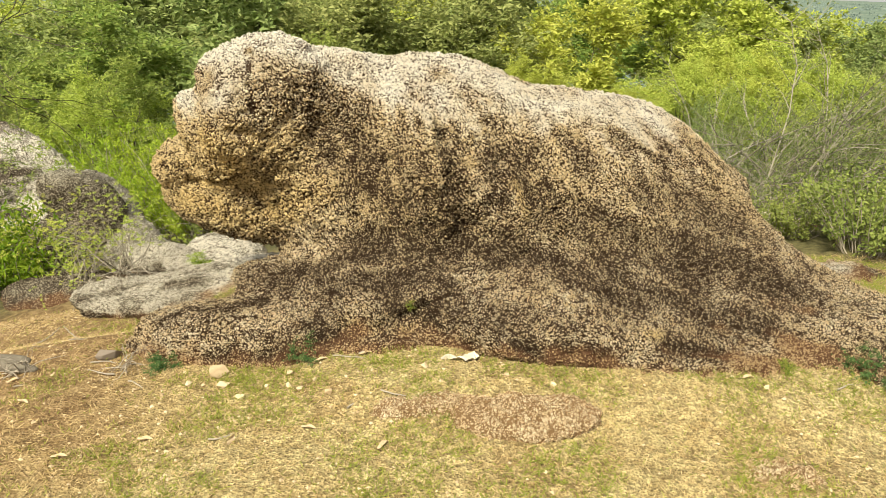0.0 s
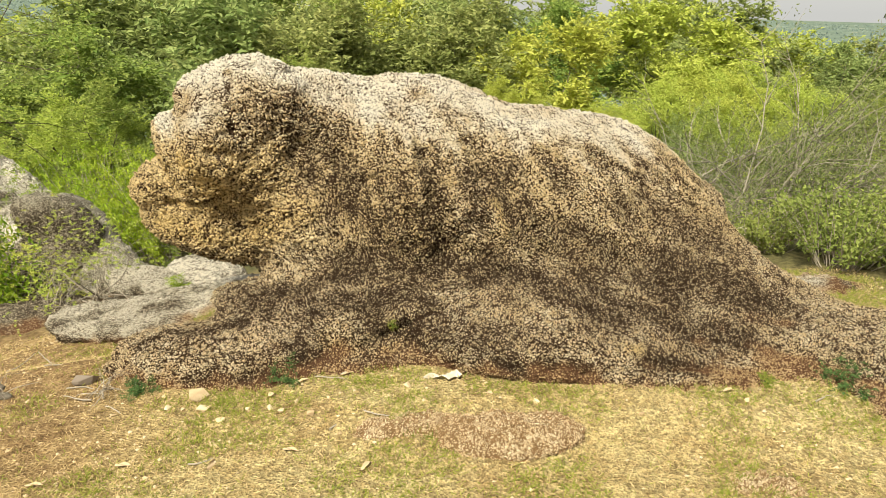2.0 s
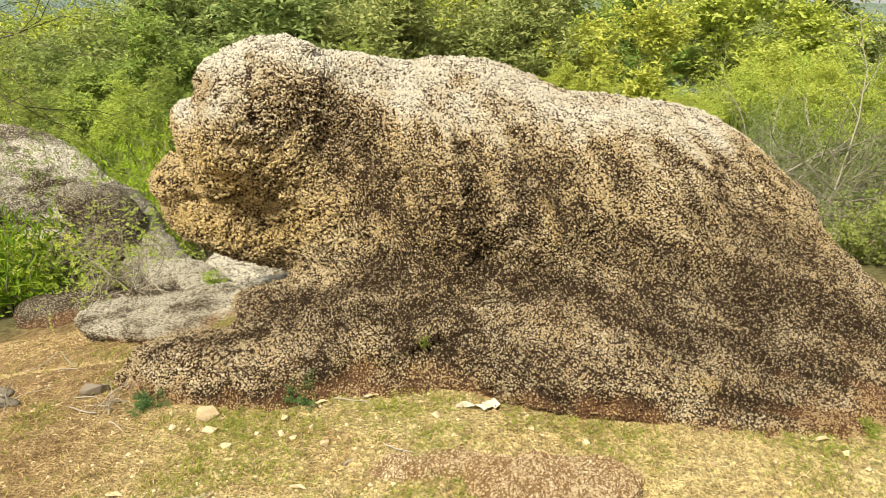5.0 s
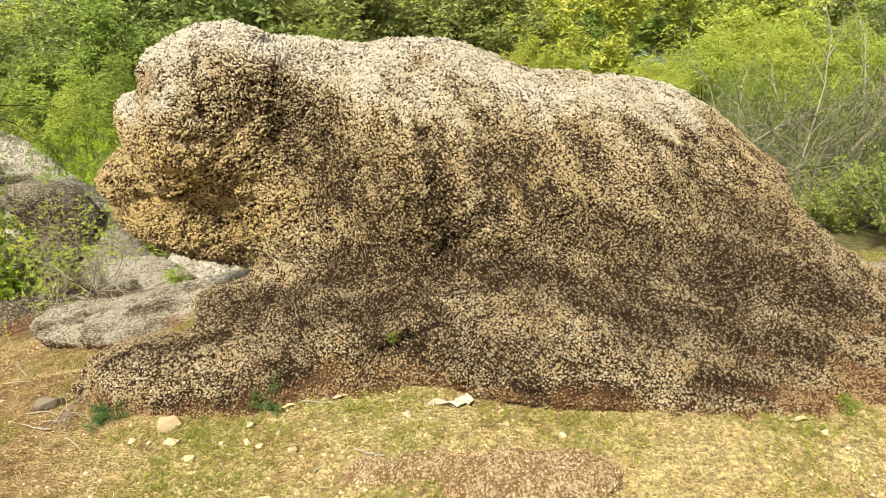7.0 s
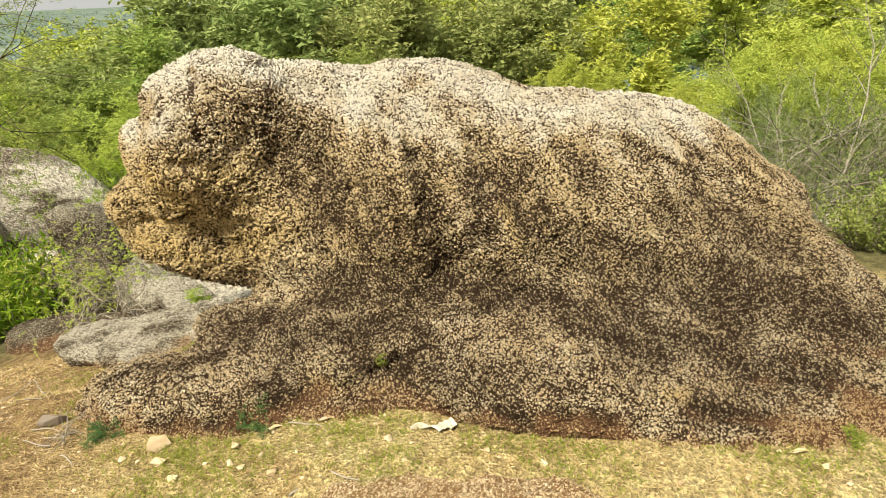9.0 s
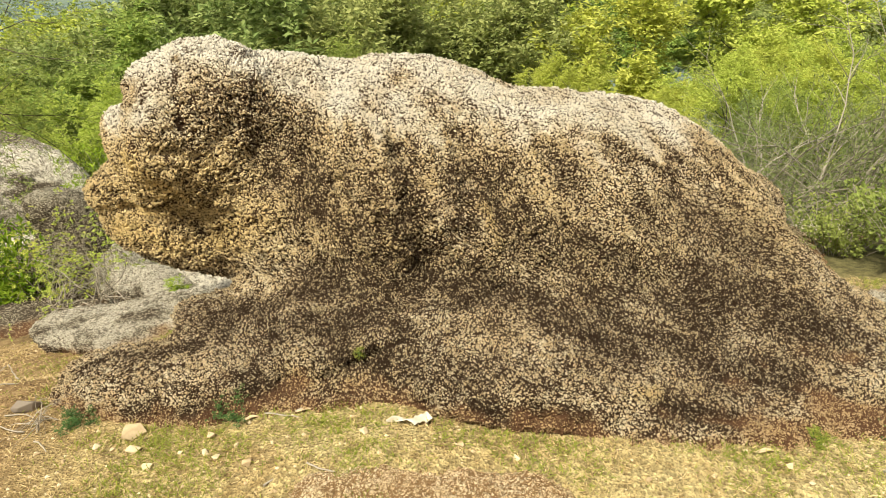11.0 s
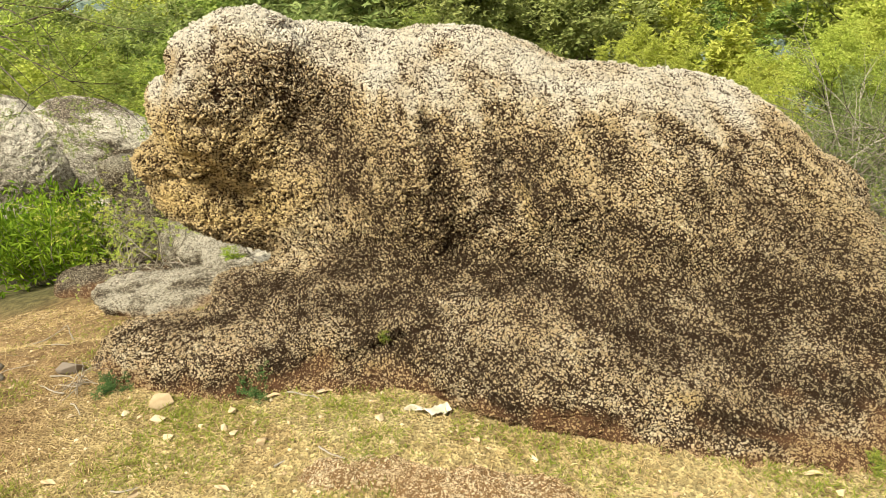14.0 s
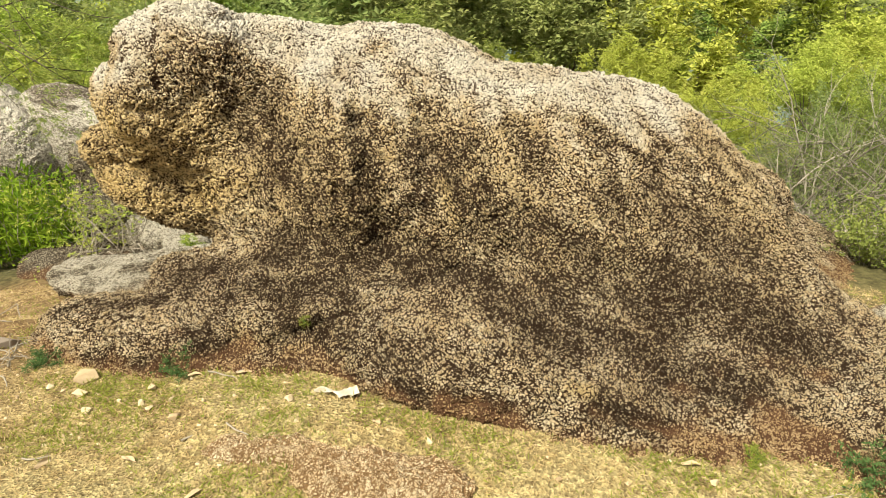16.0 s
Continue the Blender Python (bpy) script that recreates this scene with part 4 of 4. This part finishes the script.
def stemmed_bush(name, seed, stems, height, spread_r, leaf, length, width, per, label, category="bush", wood=None, lean=0.35):
    """Many upright stems set with leaves all along."""
    rng = np.random.default_rng(seed)
    tubes, centres, ways = [], [], []
    for _ in range(stems):
        a, r = rng.uniform(0, 6.28), spread_r * math.sqrt(rng.uniform(0, 1))
        p = Vector((r * math.cos(a), r * math.sin(a), 0)) * 0.45
        d = Vector((r * math.cos(a) * lean / spread_r * 2, r * math.sin(a) * lean / spread_r * 2, 1)) + Vector(rng.normal(size=3)) * 0.15
        d.normalize()
        h = height * rng.uniform(0.55, 1.0)
        path = [p - d * 0.12]
        for i in range(6):
            d = (d + Vector(rng.normal(size=3)) * 0.12).normalized()
            p = p + d * h / 6
            path.append(p.copy())
            if i > 0:
                for _k in range(per):
                    centres.append(tuple(p + Vector(rng.normal(size=3)) * 0.03))
                    ways.append(tuple(d * 0.6 + Vector(rng.normal(size=3)) * 0.85))
        tubes.append(tube(path, [0.006 * (1 - i / 8) for i in range(7)], 4))
    root = tagged(new(name), label, category)
    v, f = joined(tubes)
    part("branchwork", mesh_from("branchwork", v, f, [wood or TWIG]), root)
    lv, lf = leaf_quads(np.array(centres), np.array(ways), length, width, rng)
    part("foliage", mesh_from("foliage", lv, lf, [leaf], smooth=False), root)
    return root


b1 = stemmed_bush("bush", 41, 90, 0.8, 0.6, DEEPBUSH, 0.085, 0.022, 10, "bright green bush with narrow upright leaves")
plant_at(b1, -3.72, 5.2, 0, 1.0)
plant_at(copy_thing(b1, Matrix()), -4.4, 5.6, 1.5, 1.1)
b2 = stemmed_bush("bush", 42, 150, 1.75, 0.9, BUSH, 0.06, 0.018, 18, "tall lime-green bush growing behind the rocks")
plant_at(b2, -4.5, 9.4, 0, 1.1)
plant_at(copy_thing(b2, Matrix()), -3.4, 8.8, 2.0, 1.0)
plant_at(copy_thing(b2, Matrix()), -5.4, 10.6, 4.0, 1.25)
b3 = stemmed_bush("bush", 43, 70, 0.75, 0.6, SHRUB, 0.045, 0.030, 8, "sparse green shrub with small round leaves")
plant_at(b3, 2.95, 4.3, 0, 0.7)
for x, y, turn, s in ((3.35, 4.1, 1.7, 0.7), (3.2, 4.8, 0.7, 0.8), (4.1, 5.0, 2.2, 0.8), (3.75, 4.5, 1.0, 0.8), (2.7, 4.85, 4.4, 0.55)):
    plant_at(copy_thing(b3, Matrix()), x, y, turn, s)


def thicket(name, seed, stems, reach, aim, label):
    """A wide thorn bush: long thin arching branches, side twigs and few small leaves."""
    rng = np.random.default_rng(seed)
    wood, centres, ways = [], [], []

    def branch(p, d, length, radius, n, sag):
        path = [p.copy()]
        for _ in range(n):
            d = (d + Vector(rng.normal(size=3)) * 0.13 + Vector((0, 0, -sag))).normalized()
            p = p + d * length / n
            path.append(p.copy())
        wood.append(tube(path, [radius * (1 - 0.75 * i / n) for i in range(n + 1)], 5 if radius > 0.008 else 3))
        return path

    for k in range(stems):
        d = (Vector(aim) + Vector(rng.normal(size=3)) * Vector((0.5, 0.55, 0.27))).normalized()
        thick = 0.022 if k < 5 else rng.uniform(0.006, 0.012)
        path = branch(Vector(rng.normal(size=3)) * Vector((0.30, 0.25, 0.05)), d, reach * rng.uniform(0.55, 1.0), thick, 9, 0.035)
        for i in range(3, 10):
            for _ in range(2):
                out = ((path[i] - path[i - 1]).normalized() + Vector(rng.normal(size=3)) * 0.45).normalized()
                twig = branch(path[i], out, reach * rng.uniform(0.15, 0.32), 0.0042, 5, 0.03)
                for q in twig[1:]:
                    for _ in range(4):
                        centres.append(tuple(q + Vector(rng.normal(size=3)) * 0.035))
                        ways.append(tuple(out + Vector(rng.normal(size=3)) * 0.8))
    root = tagged(new(name), label, "shrub")
    v, f = joined(wood)
    part("branchwork", mesh_from("branchwork", v, f, [THORNWOOD]), root)
    lv, lf = leaf_quads(np.array(centres), np.array(ways), 0.042, 0.015, rng)
    part("foliage", mesh_from("foliage", lv, lf, [THICKET], smooth=False), root)
    return root


def tangle(name, seed, stems, length, label, leaf=None, per=0, thick=0.006, arch=0.5, aim=(0, 0, 0.6), category="shrub", size=(0.06, 0.025)):
    """A dry shrub: long arching twigs that fork."""
    rng = np.random.default_rng(seed)
    wood, tips = [], []
    for _ in range(stems):
        d = Vector(rng.normal(size=3)) * 0.8 + Vector(aim)
        limbs(rng, Vector(rng.normal(size=3)) * 0.12 * length * Vector((1, 1, 0)), d, length * rng.uniform(0.5, 1.0), thick, 2, bend=0.45, split=2,
              spread_angle=0.55, lift=-arch * 0.3, out=wood, tips=tips)
    root = tagged(new(name), label, category)
    v, f = joined(wood)
    part("branchwork", mesh_from("branchwork", v, f, [TWIG]), root)
    if leaf:
        lv, lf = fronds(tips, per, size[0], size[1], rng, 0.2, 0.06)
        part("foliage", mesh_from("foliage", lv, lf, [leaf], smooth=False), root)
    return root


bare = thicket("thorn_thicket", 51, 130, 2.3, (1.0, -0.1, 0.20), "thorn thicket of long bare arching grey branches with few leaves")
plant_at(bare, 2.9, 6.5, 0, 1.0, 0.1)
plant_at(copy_thing(bare, Matrix()), 3.9, 7.0, 0.35, 1.0, 0.0)
plant_at(copy_thing(bare, Matrix()), 3.7, 6.0, -0.3, 0.7, 0.1)
plant_at(copy_thing(bare, Matrix()), 3.0, 7.0, 1.1, 0.8, 0.1)
t2 = tangle("dry_shrub", 52, 34, 0.55, "low dead shrub of pale twigs with few leaves", LIME, 8, 0.005, size=(0.02, 0.014))
plant_at(t2, -2.62, 5.15, 0, 0.9)
plant_at(copy_thing(t2, Matrix()), -3.1, 5.2, 2.5, 0.9)
t3 = tangle("dead_branches", 53, 26, 0.5, "heap of dead pale twigs on the dark slab", None, 0, 0.006, 0.8, (0.2, -0.2, 0.1), "twigs")
plant_at(t3, -2.35, 4.72, 0, 1.0, -0.12)
plant_at(copy_thing(t3, Matrix()), -2.75, 4.8, 2.2, 0.9, -0.12)


def far_woods():
    """Tree clumps over the plain below, too far to tell apart."""
    rng = np.random.default_rng(61)
    n, per = 2600, 14
    d = 320 + 3200 * rng.uniform(0, 1, n) ** 1.7
    a = rng.uniform(-0.95, 0.95, n)
    x, y = d * np.sin(a), d * np.cos(a)
    base = np.stack([x, y, ground_z(x, y) + 2.5], 1)
    size = rng.uniform(4, 12, n)
    c = np.repeat(base, per, 0) + rng.normal(size=(n * per, 3)) * np.repeat(size, per)[:, None] * np.array((1.2, 0.9, 0.22))
    v, f = leaf_quads(c, rng.normal(size=(n * per, 3)), 6.0, 4.0, rng)
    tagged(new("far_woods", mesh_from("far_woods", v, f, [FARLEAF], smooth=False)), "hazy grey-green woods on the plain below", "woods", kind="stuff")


far_woods()


# ---- ground cover ----
def scatter(n, seed, low=(-3.2, 1.0), high=(3.0, 4.2)):
    rng = np.random.default_rng(seed)
    return rng, np.stack([rng.uniform(low[0], high[0], n), rng.uniform(low[1], high[1], n), np.zeros(n)], 1)


def surface(p):
    """The ground's height with its small unevenness."""
    flat = np.stack([p[:, 0], p[:, 1], np.zeros(len(p))], 1)
    near = np.exp(-np.maximum(0, np.hypot(p[:, 0], p[:, 1] - 2.5) - 4) / 6)
    return ground_z(p[:, 0], p[:, 1]) + near * (0.030 * fbm(flat * 1.6, 3, 5) + 0.014 * fbm(flat * 7, 3, 9) + 0.006 * fbm(flat * 28, 2, 3))


def free_of_rock(p):
    return blob_field(p + np.array((0, 0, 0.02)), HEAD + TRUNK + FEET, 0.17) > 0.01


def grass(name, seed, n, mat, label, length, width, upright, wish):
    rng, p = scatter(n, seed)
    p = p[rng.uniform(0, 1, len(p)) < wish(p)]
    p[:, 2] = surface(p)
    p = p[free_of_rock(p)]
    per = 3
    base = np.repeat(p, per, 0) + rng.normal(size=(len(p) * per, 3)) * np.array((0.012, 0.012, 0))
    way = rng.normal(size=(len(base), 3)) * np.array((1, 1, 0.2)) + np.array((0, 0, upright))
    v, f = leaf_quads(base - np.array((0, 0, 0.002)), way, length, width, rng, 0.3)
    return tagged(new(name, mesh_from(name, v, f, [mat], smooth=False)), label, "grass", kind="stuff")


def green_wish(p):
    strip = np.exp(-((p[:, 1] - np.interp(p[:, 0], [-1.5, -0.4, 0.2, 0.9, 1.9], [2.66, 2.66, 2.52, 2.42, 2.40])) / 0.13) ** 2)
    strip = strip * smoothstep(-0.25, 0.25, fbm(p * 5.5, 3, 62))
    spots = smoothstep(0.02, 0.22, fbm(p * 3.4, 4, 61))
    return np.clip(0.85 * strip * (p[:, 0] > -1.3) + 0.7 * spots * smoothstep(-2.4, -1.2, p[:, 0]) + 0.03, 0, 1)


def straw_wish(p):
    return 0.35 + 0.6 * smoothstep(-0.2, 0.3, fbm(p * 2.0, 3, 66))


grass("green_grass", 71, 90000, GRASS, "short green grass along the boulder's foot and in patches", 0.031, 0.0032, 0.8, green_wish)
grass("dry_grass", 72, 60000, STRAW, "trampled straw-yellow dry grass on the soil", 0.032, 0.0028, 0.22, straw_wish)


def gravel():
    rng, p = scatter(12000, 73)
    p = p[rng.uniform(0, 1, len(p)) < 0.25 + 0.75 * smoothstep(-0.1, 0.3, fbm(p * 1.8, 3, 69))]
    p[:, 2] = surface(p)
    p = p[free_of_rock(p)]
    n = len(p)
    size = 0.0035 + 0.009 * rng.uniform(0, 1, n) ** 3
    octa = np.array([(1, 0, 0), (0, 1, 0), (-1, 0, 0), (0, -1, 0), (0, 0, 0.75), (0, 0, -0.75)])
    v = octa[None] * rng.uniform(0.6, 1.3, (n, 6, 1)) * size[:, None, None] + p[:, None]
    t = np.array([(0, 1, 4), (1, 2, 4), (2, 3, 4), (3, 0, 4), (1, 0, 5), (2, 1, 5), (3, 2, 5), (0, 3, 5)])
    f = (np.arange(n) * 6)[:, None, None] + t[None]
    tagged(new("gravel", mesh_from("gravel", v.reshape(-1, 3), f.reshape(-1, 3), [STONE], smooth=False)), "fine pale gravel scattered on the soil", "gravel", kind="stuff")


gravel()


def stone(seed, x, y, size, label, turn=0.0, mat=None):
    """An angular broken stone."""
    rng = np.random.default_rng(seed)
    bm = bmesh.new()
    for _ in range(10):
        q = Vector(rng.normal(size=3)).normalized() * rng.uniform(0.8, 1.1)
        bm.verts.new((q.x * size[0], q.y * size[1], q.z * size[2]))
    hull = bmesh.ops.convex_hull(bm, input=bm.verts)
    bmesh.ops.delete(bm, geom=[v for v in bm.verts if not v.link_faces], context="VERTS")
    bmesh.ops.bevel(bm, geom=bm.edges[:], offset=size[2] * 0.05, segments=2, affect="EDGES")
    me = bpy.data.meshes.new("stone")
    bm.to_mesh(me)
    bm.free()
    me.materials.append(mat or STONE)
    ob = tagged(new("stone", me), label, "stone", "loose stones")
    p = np.array([[x, y, 0.0]])
    ob.matrix_basis = pose(x, y, float(surface(p)[0]) + size[2] * 0.45, 0, 0, turn)
    return ob


stone(5, -0.945, 2.60, (0.066, 0.05, 0.05), "pale cream angular stone on the soil before the paw", 20)
stone(2, -0.90, 2.505, (0.034, 0.026, 0.018), "small pale cream stone beside the angular stone")
for k, (x, y, s) in enumerate(((-1.06, 2.53, 0.018), (-0.99, 2.52, 0.013), (-0.80, 2.41, 0.024), (-0.62, 2.56, 0.022), (-0.60, 2.47, 0.020), (-0.55, 2.44, 0.018),
                               (-0.42, 2.40, 0.022), (-0.50, 2.50, 0.016), (-0.03, 2.52, 0.022), (0.33, 2.47, 0.018), (0.52, 2.42, 0.018), (-1.28, 2.50, 0.016),
                               (-1.15, 2.45, 0.014), (0.95, 2.36, 0.014), (1.42, 2.42, 0.016), (-0.70, 2.48, 0.015), (-0.36, 2.50, 0.013))):
    stone(10 + k, x, y, (s * 1.1, s * 0.9, s * 0.7), "small pale stone lying in the dry grass", 40 * k)
stone(40, -1.55, 2.83, (0.075, 0.045, 0.04), "dark grey stone beside the boulder's paw", 10, BARK)


def blade_leaf(name, length, width, curl, seed, mat=DEADLEAF, cup=0.3):
    """A thin curled dead leaf with a midrib fold and a little thickness."""
    rng = np.random.default_rng(seed)
    n, m = 14, 5
    verts, faces = [], []
    for side in (0, 1):
        for i in range(n + 1):
            u = i / n
            w = width * math.sin(math.pi * u ** 0.8) ** 0.7 * (1 + 0.15 * math.sin(9 * u + seed)) + 0.001
            for j in range(m + 1):
                s = 2 * j / m - 1
                z = curl * math.sin(math.pi * u) + cup * width * s * s + 0.12 * width * math.sin(7 * u + 3 * s) - side * 0.0012
                verts.append((length * (u - 0.5), 0.5 * w * s, z))
    k = (n + 1) * (m + 1)
    for i in range(n):
        for j in range(m):
            a = i * (m + 1) + j
            q = (a, a + m + 1, a + m + 2, a + 1)
            faces += [q, tuple(reversed([c + k for c in q]))]
    return mesh_from(name, np.array(verts), np.array(faces), [mat])


def lay(ob, x, y, turn=0.0, tip=0.0, up=0.006):
    ob.matrix_basis = pose(x, y, float(surface(np.array([[x, y, 0.0]]))[0]) + up, tip, 0, turn)
    return ob


def torn_leaf(length, width):
    """A flat torn piece of a dead leaf: a stalk, then a ragged blade that widens."""
    n, m, verts, faces = 24, 6, [], []
    for side in (0, 1):
        for i in range(n + 1):
            u = i / n
            w = width * (0.06 + 0.94 * smoothstep(0.15, 0.75, u) * smoothstep(1.04, 0.9, u)) * (1 + 0.22 * math.sin(23 * u) + 0.15 * math.sin(51 * u + 1))
            for j in range(m + 1):
                s = 2 * j / m - 1
                z = 0.010 * math.sin(5 * u + 1.5 * s) + 0.007 * math.sin(13 * u - 2 * s) + 0.012 * u - side * 0.0008
                verts.append((length * (u - 0.5), 0.5 * w * s + 0.10 * width * math.sin(9 * u), z))
    k = (n + 1) * (m + 1)
    for i in range(n):
        for j in range(m):
            a = i * (m + 1) + j
            q = (a, a + m + 1, a + m + 2, a + 1)
            faces += [q, tuple(reversed([c + k for c in q]))]
    return mesh_from("dead_leaf", np.array(verts), np.array(faces), [DEADLEAF])


big_leaf = tagged(new("dead_leaf", torn_leaf(0.17, 0.055)), "large torn bleached dead leaf lying on green grass", "dead leaf")
lay(big_leaf, 0.13, 2.585, 4, 8, 0.012)
small_leaf = blade_leaf("dead_leaf_small", 0.065, 0.018, 0.006, 2, DRYLEAF, 0.12)
for k, (x, y, turn, tip) in enumerate(((-0.50, 2.66, 30, 0), (-0.76, 2.14, 80, 50), (-1.37, 2.04, 5, 0), (-0.30, 2.70, 20, 0), (-0.47, 2.20, -10, 0), (-0.17, 2.10, 60, 0),
                                       (-1.95, 2.7, 40, 0), (1.35, 2.47, 10, 0), (-1.75, 2.45, -20, 0), (-1.10, 2.16, 0, 10))):
    lay(tagged(new("dead_leaf", small_leaf), "small curled pale dead leaf on the ground", "dead leaf", "fallen leaves"), x, y, turn, tip)


def stick(seed, x, y, length, turn, label="thin pale dry stick lying on the ground", thick=0.004, rise=0.01):
    rng = np.random.default_rng(seed)
    path, p, d = [], Vector((0, 0, 0)), Vector((1, 0, 0))
    for i in range(8):
        path.append(p.copy())
        d = (d + Vector((0, rng.normal() * 0.25, rng.normal() * 0.08))).normalized()
        p = p + d * length / 7
    v, f = tube(path, [thick * (1 - 0.06 * i) for i in range(8)], 5)
    ob = tagged(new("stick", mesh_from("stick", np.array([tuple(a) for a in v]), np.array(f), [TWIG])), label, "stick", "dry sticks")
    return lay(ob, x, y, turn, 0, rise)


for k, (x, y, l, turn) in enumerate(((-0.45, 2.68, 0.16, -5), (-0.33, 2.69, 0.12, 35), (-1.62, 2.78, 0.20, -20), (-1.45, 2.66, 0.14, 200), (-1.35, 2.58, 0.12, 15),
                                     (-1.9, 2.62, 0.16, 20), (-2.1, 2.9, 0.22, 10), (-0.20, 2.38, 0.12, -40), (-0.33, 2.30, 0.10, 75), (-0.85, 2.15, 0.13, 5),
                                     (-2.3, 3.3, 0.25, 30), (-2.0, 3.35, 0.2, 150), (-1.9, 3.1, 0.18, 60), (1.45, 2.55, 0.14, 70), (1.7, 2.40, 0.12, 20))):
    stick(80 + k, x, y, l, turn)

driftwood = [("a", -2.10, 2.84, -0.19, 0.14, 0.05, 0.03, 5, 15), ("b", -1.98, 2.80, -0.20, 0.10, 0.03, 0.025, -5, -10)]
wood_v, wood_f = skin(lambda p: blob_field(p, driftwood, 0.03), (-2.3, 2.7, -0.28), (-1.8, 2.95, -0.1), 0.008)
tagged(new("dead_wood", mesh_from("dead_wood", wood_v + 0.006 * np.stack([fbm(wood_v * 30, 2, k) for k in range(3)], 1), wood_f, [THORNWOOD])),
       "weathered grey piece of dead wood among dry twigs", "dead wood")
t4 = tangle("dead_twigs", 54, 22, 0.22, "low mat of dry grey thorny twigs", None, 0, 0.003, 0.9, (0, 0, 0.1), "twigs")
plant_at(t4, -1.95, 2.78, 0, 1.0, -0.02)
plant_at(copy_thing(t4, Matrix()), -1.42, 2.72, 1.5, 0.8, -0.02)
plant_at(copy_thing(t4, Matrix()), -2.4, 2.6, 3.0, 1.1, -0.02)


def herb(seed, x, y, size, label, mat=None, n=500, z=None):
    """A small ground plant of many fine leaves."""
    rng = np.random.default_rng(seed)
    root = tagged(new("herb", None), label, "herb", "small herbs")
    wood, tips = [], []
    for _ in range(12):
        limbs(rng, (0, 0, 0), Vector(rng.normal(size=3)) * 0.8 + Vector((0, 0, 0.5)), size * 0.7, 0.0022, 1, split=3, lift=0.0, out=wood, tips=tips)
    v, f = joined(wood)
    part("branchwork", mesh_from("branchwork", v, f, [HERB]), root)
    lv, lf = fronds(tips, max(1, n // len(tips) + 1), size * 0.12, size * 0.06, rng, 0.0, size * 0.08)
    part("foliage", mesh_from("foliage", lv, lf, [mat or HERB], smooth=False), root)
    plant_at(root, x, y)
    if z is not None:
        root.location.z = z
    return root


herb(91, -0.575, 2.70, 0.085, "dark blue-green herb growing against the boulder", n=1200)
herb(92, -1.24, 2.70, 0.07, "dark blue-green herb under the boulder's paw", n=900)
herb(93, 1.90, 2.53, 0.11, "leafy green herb at the boulder's low end", n=1400)
herb(94, 1.55, 2.54, 0.05, "small green seedling at the boulder's foot", GRASS, 200)
herb(95, -0.10, 2.86, 0.024, "tiny yellow-green tuft rooted in the boulder's crack", GRASS, 200, 0.17)
herb(96, -2.25, 4.25, 0.10, "small green herb between the slabs", BUSH, 500)
herb(97, -1.75, 4.62, 0.08, "small green herb at the end of the rock ridge", BUSH, 400, -0.42)
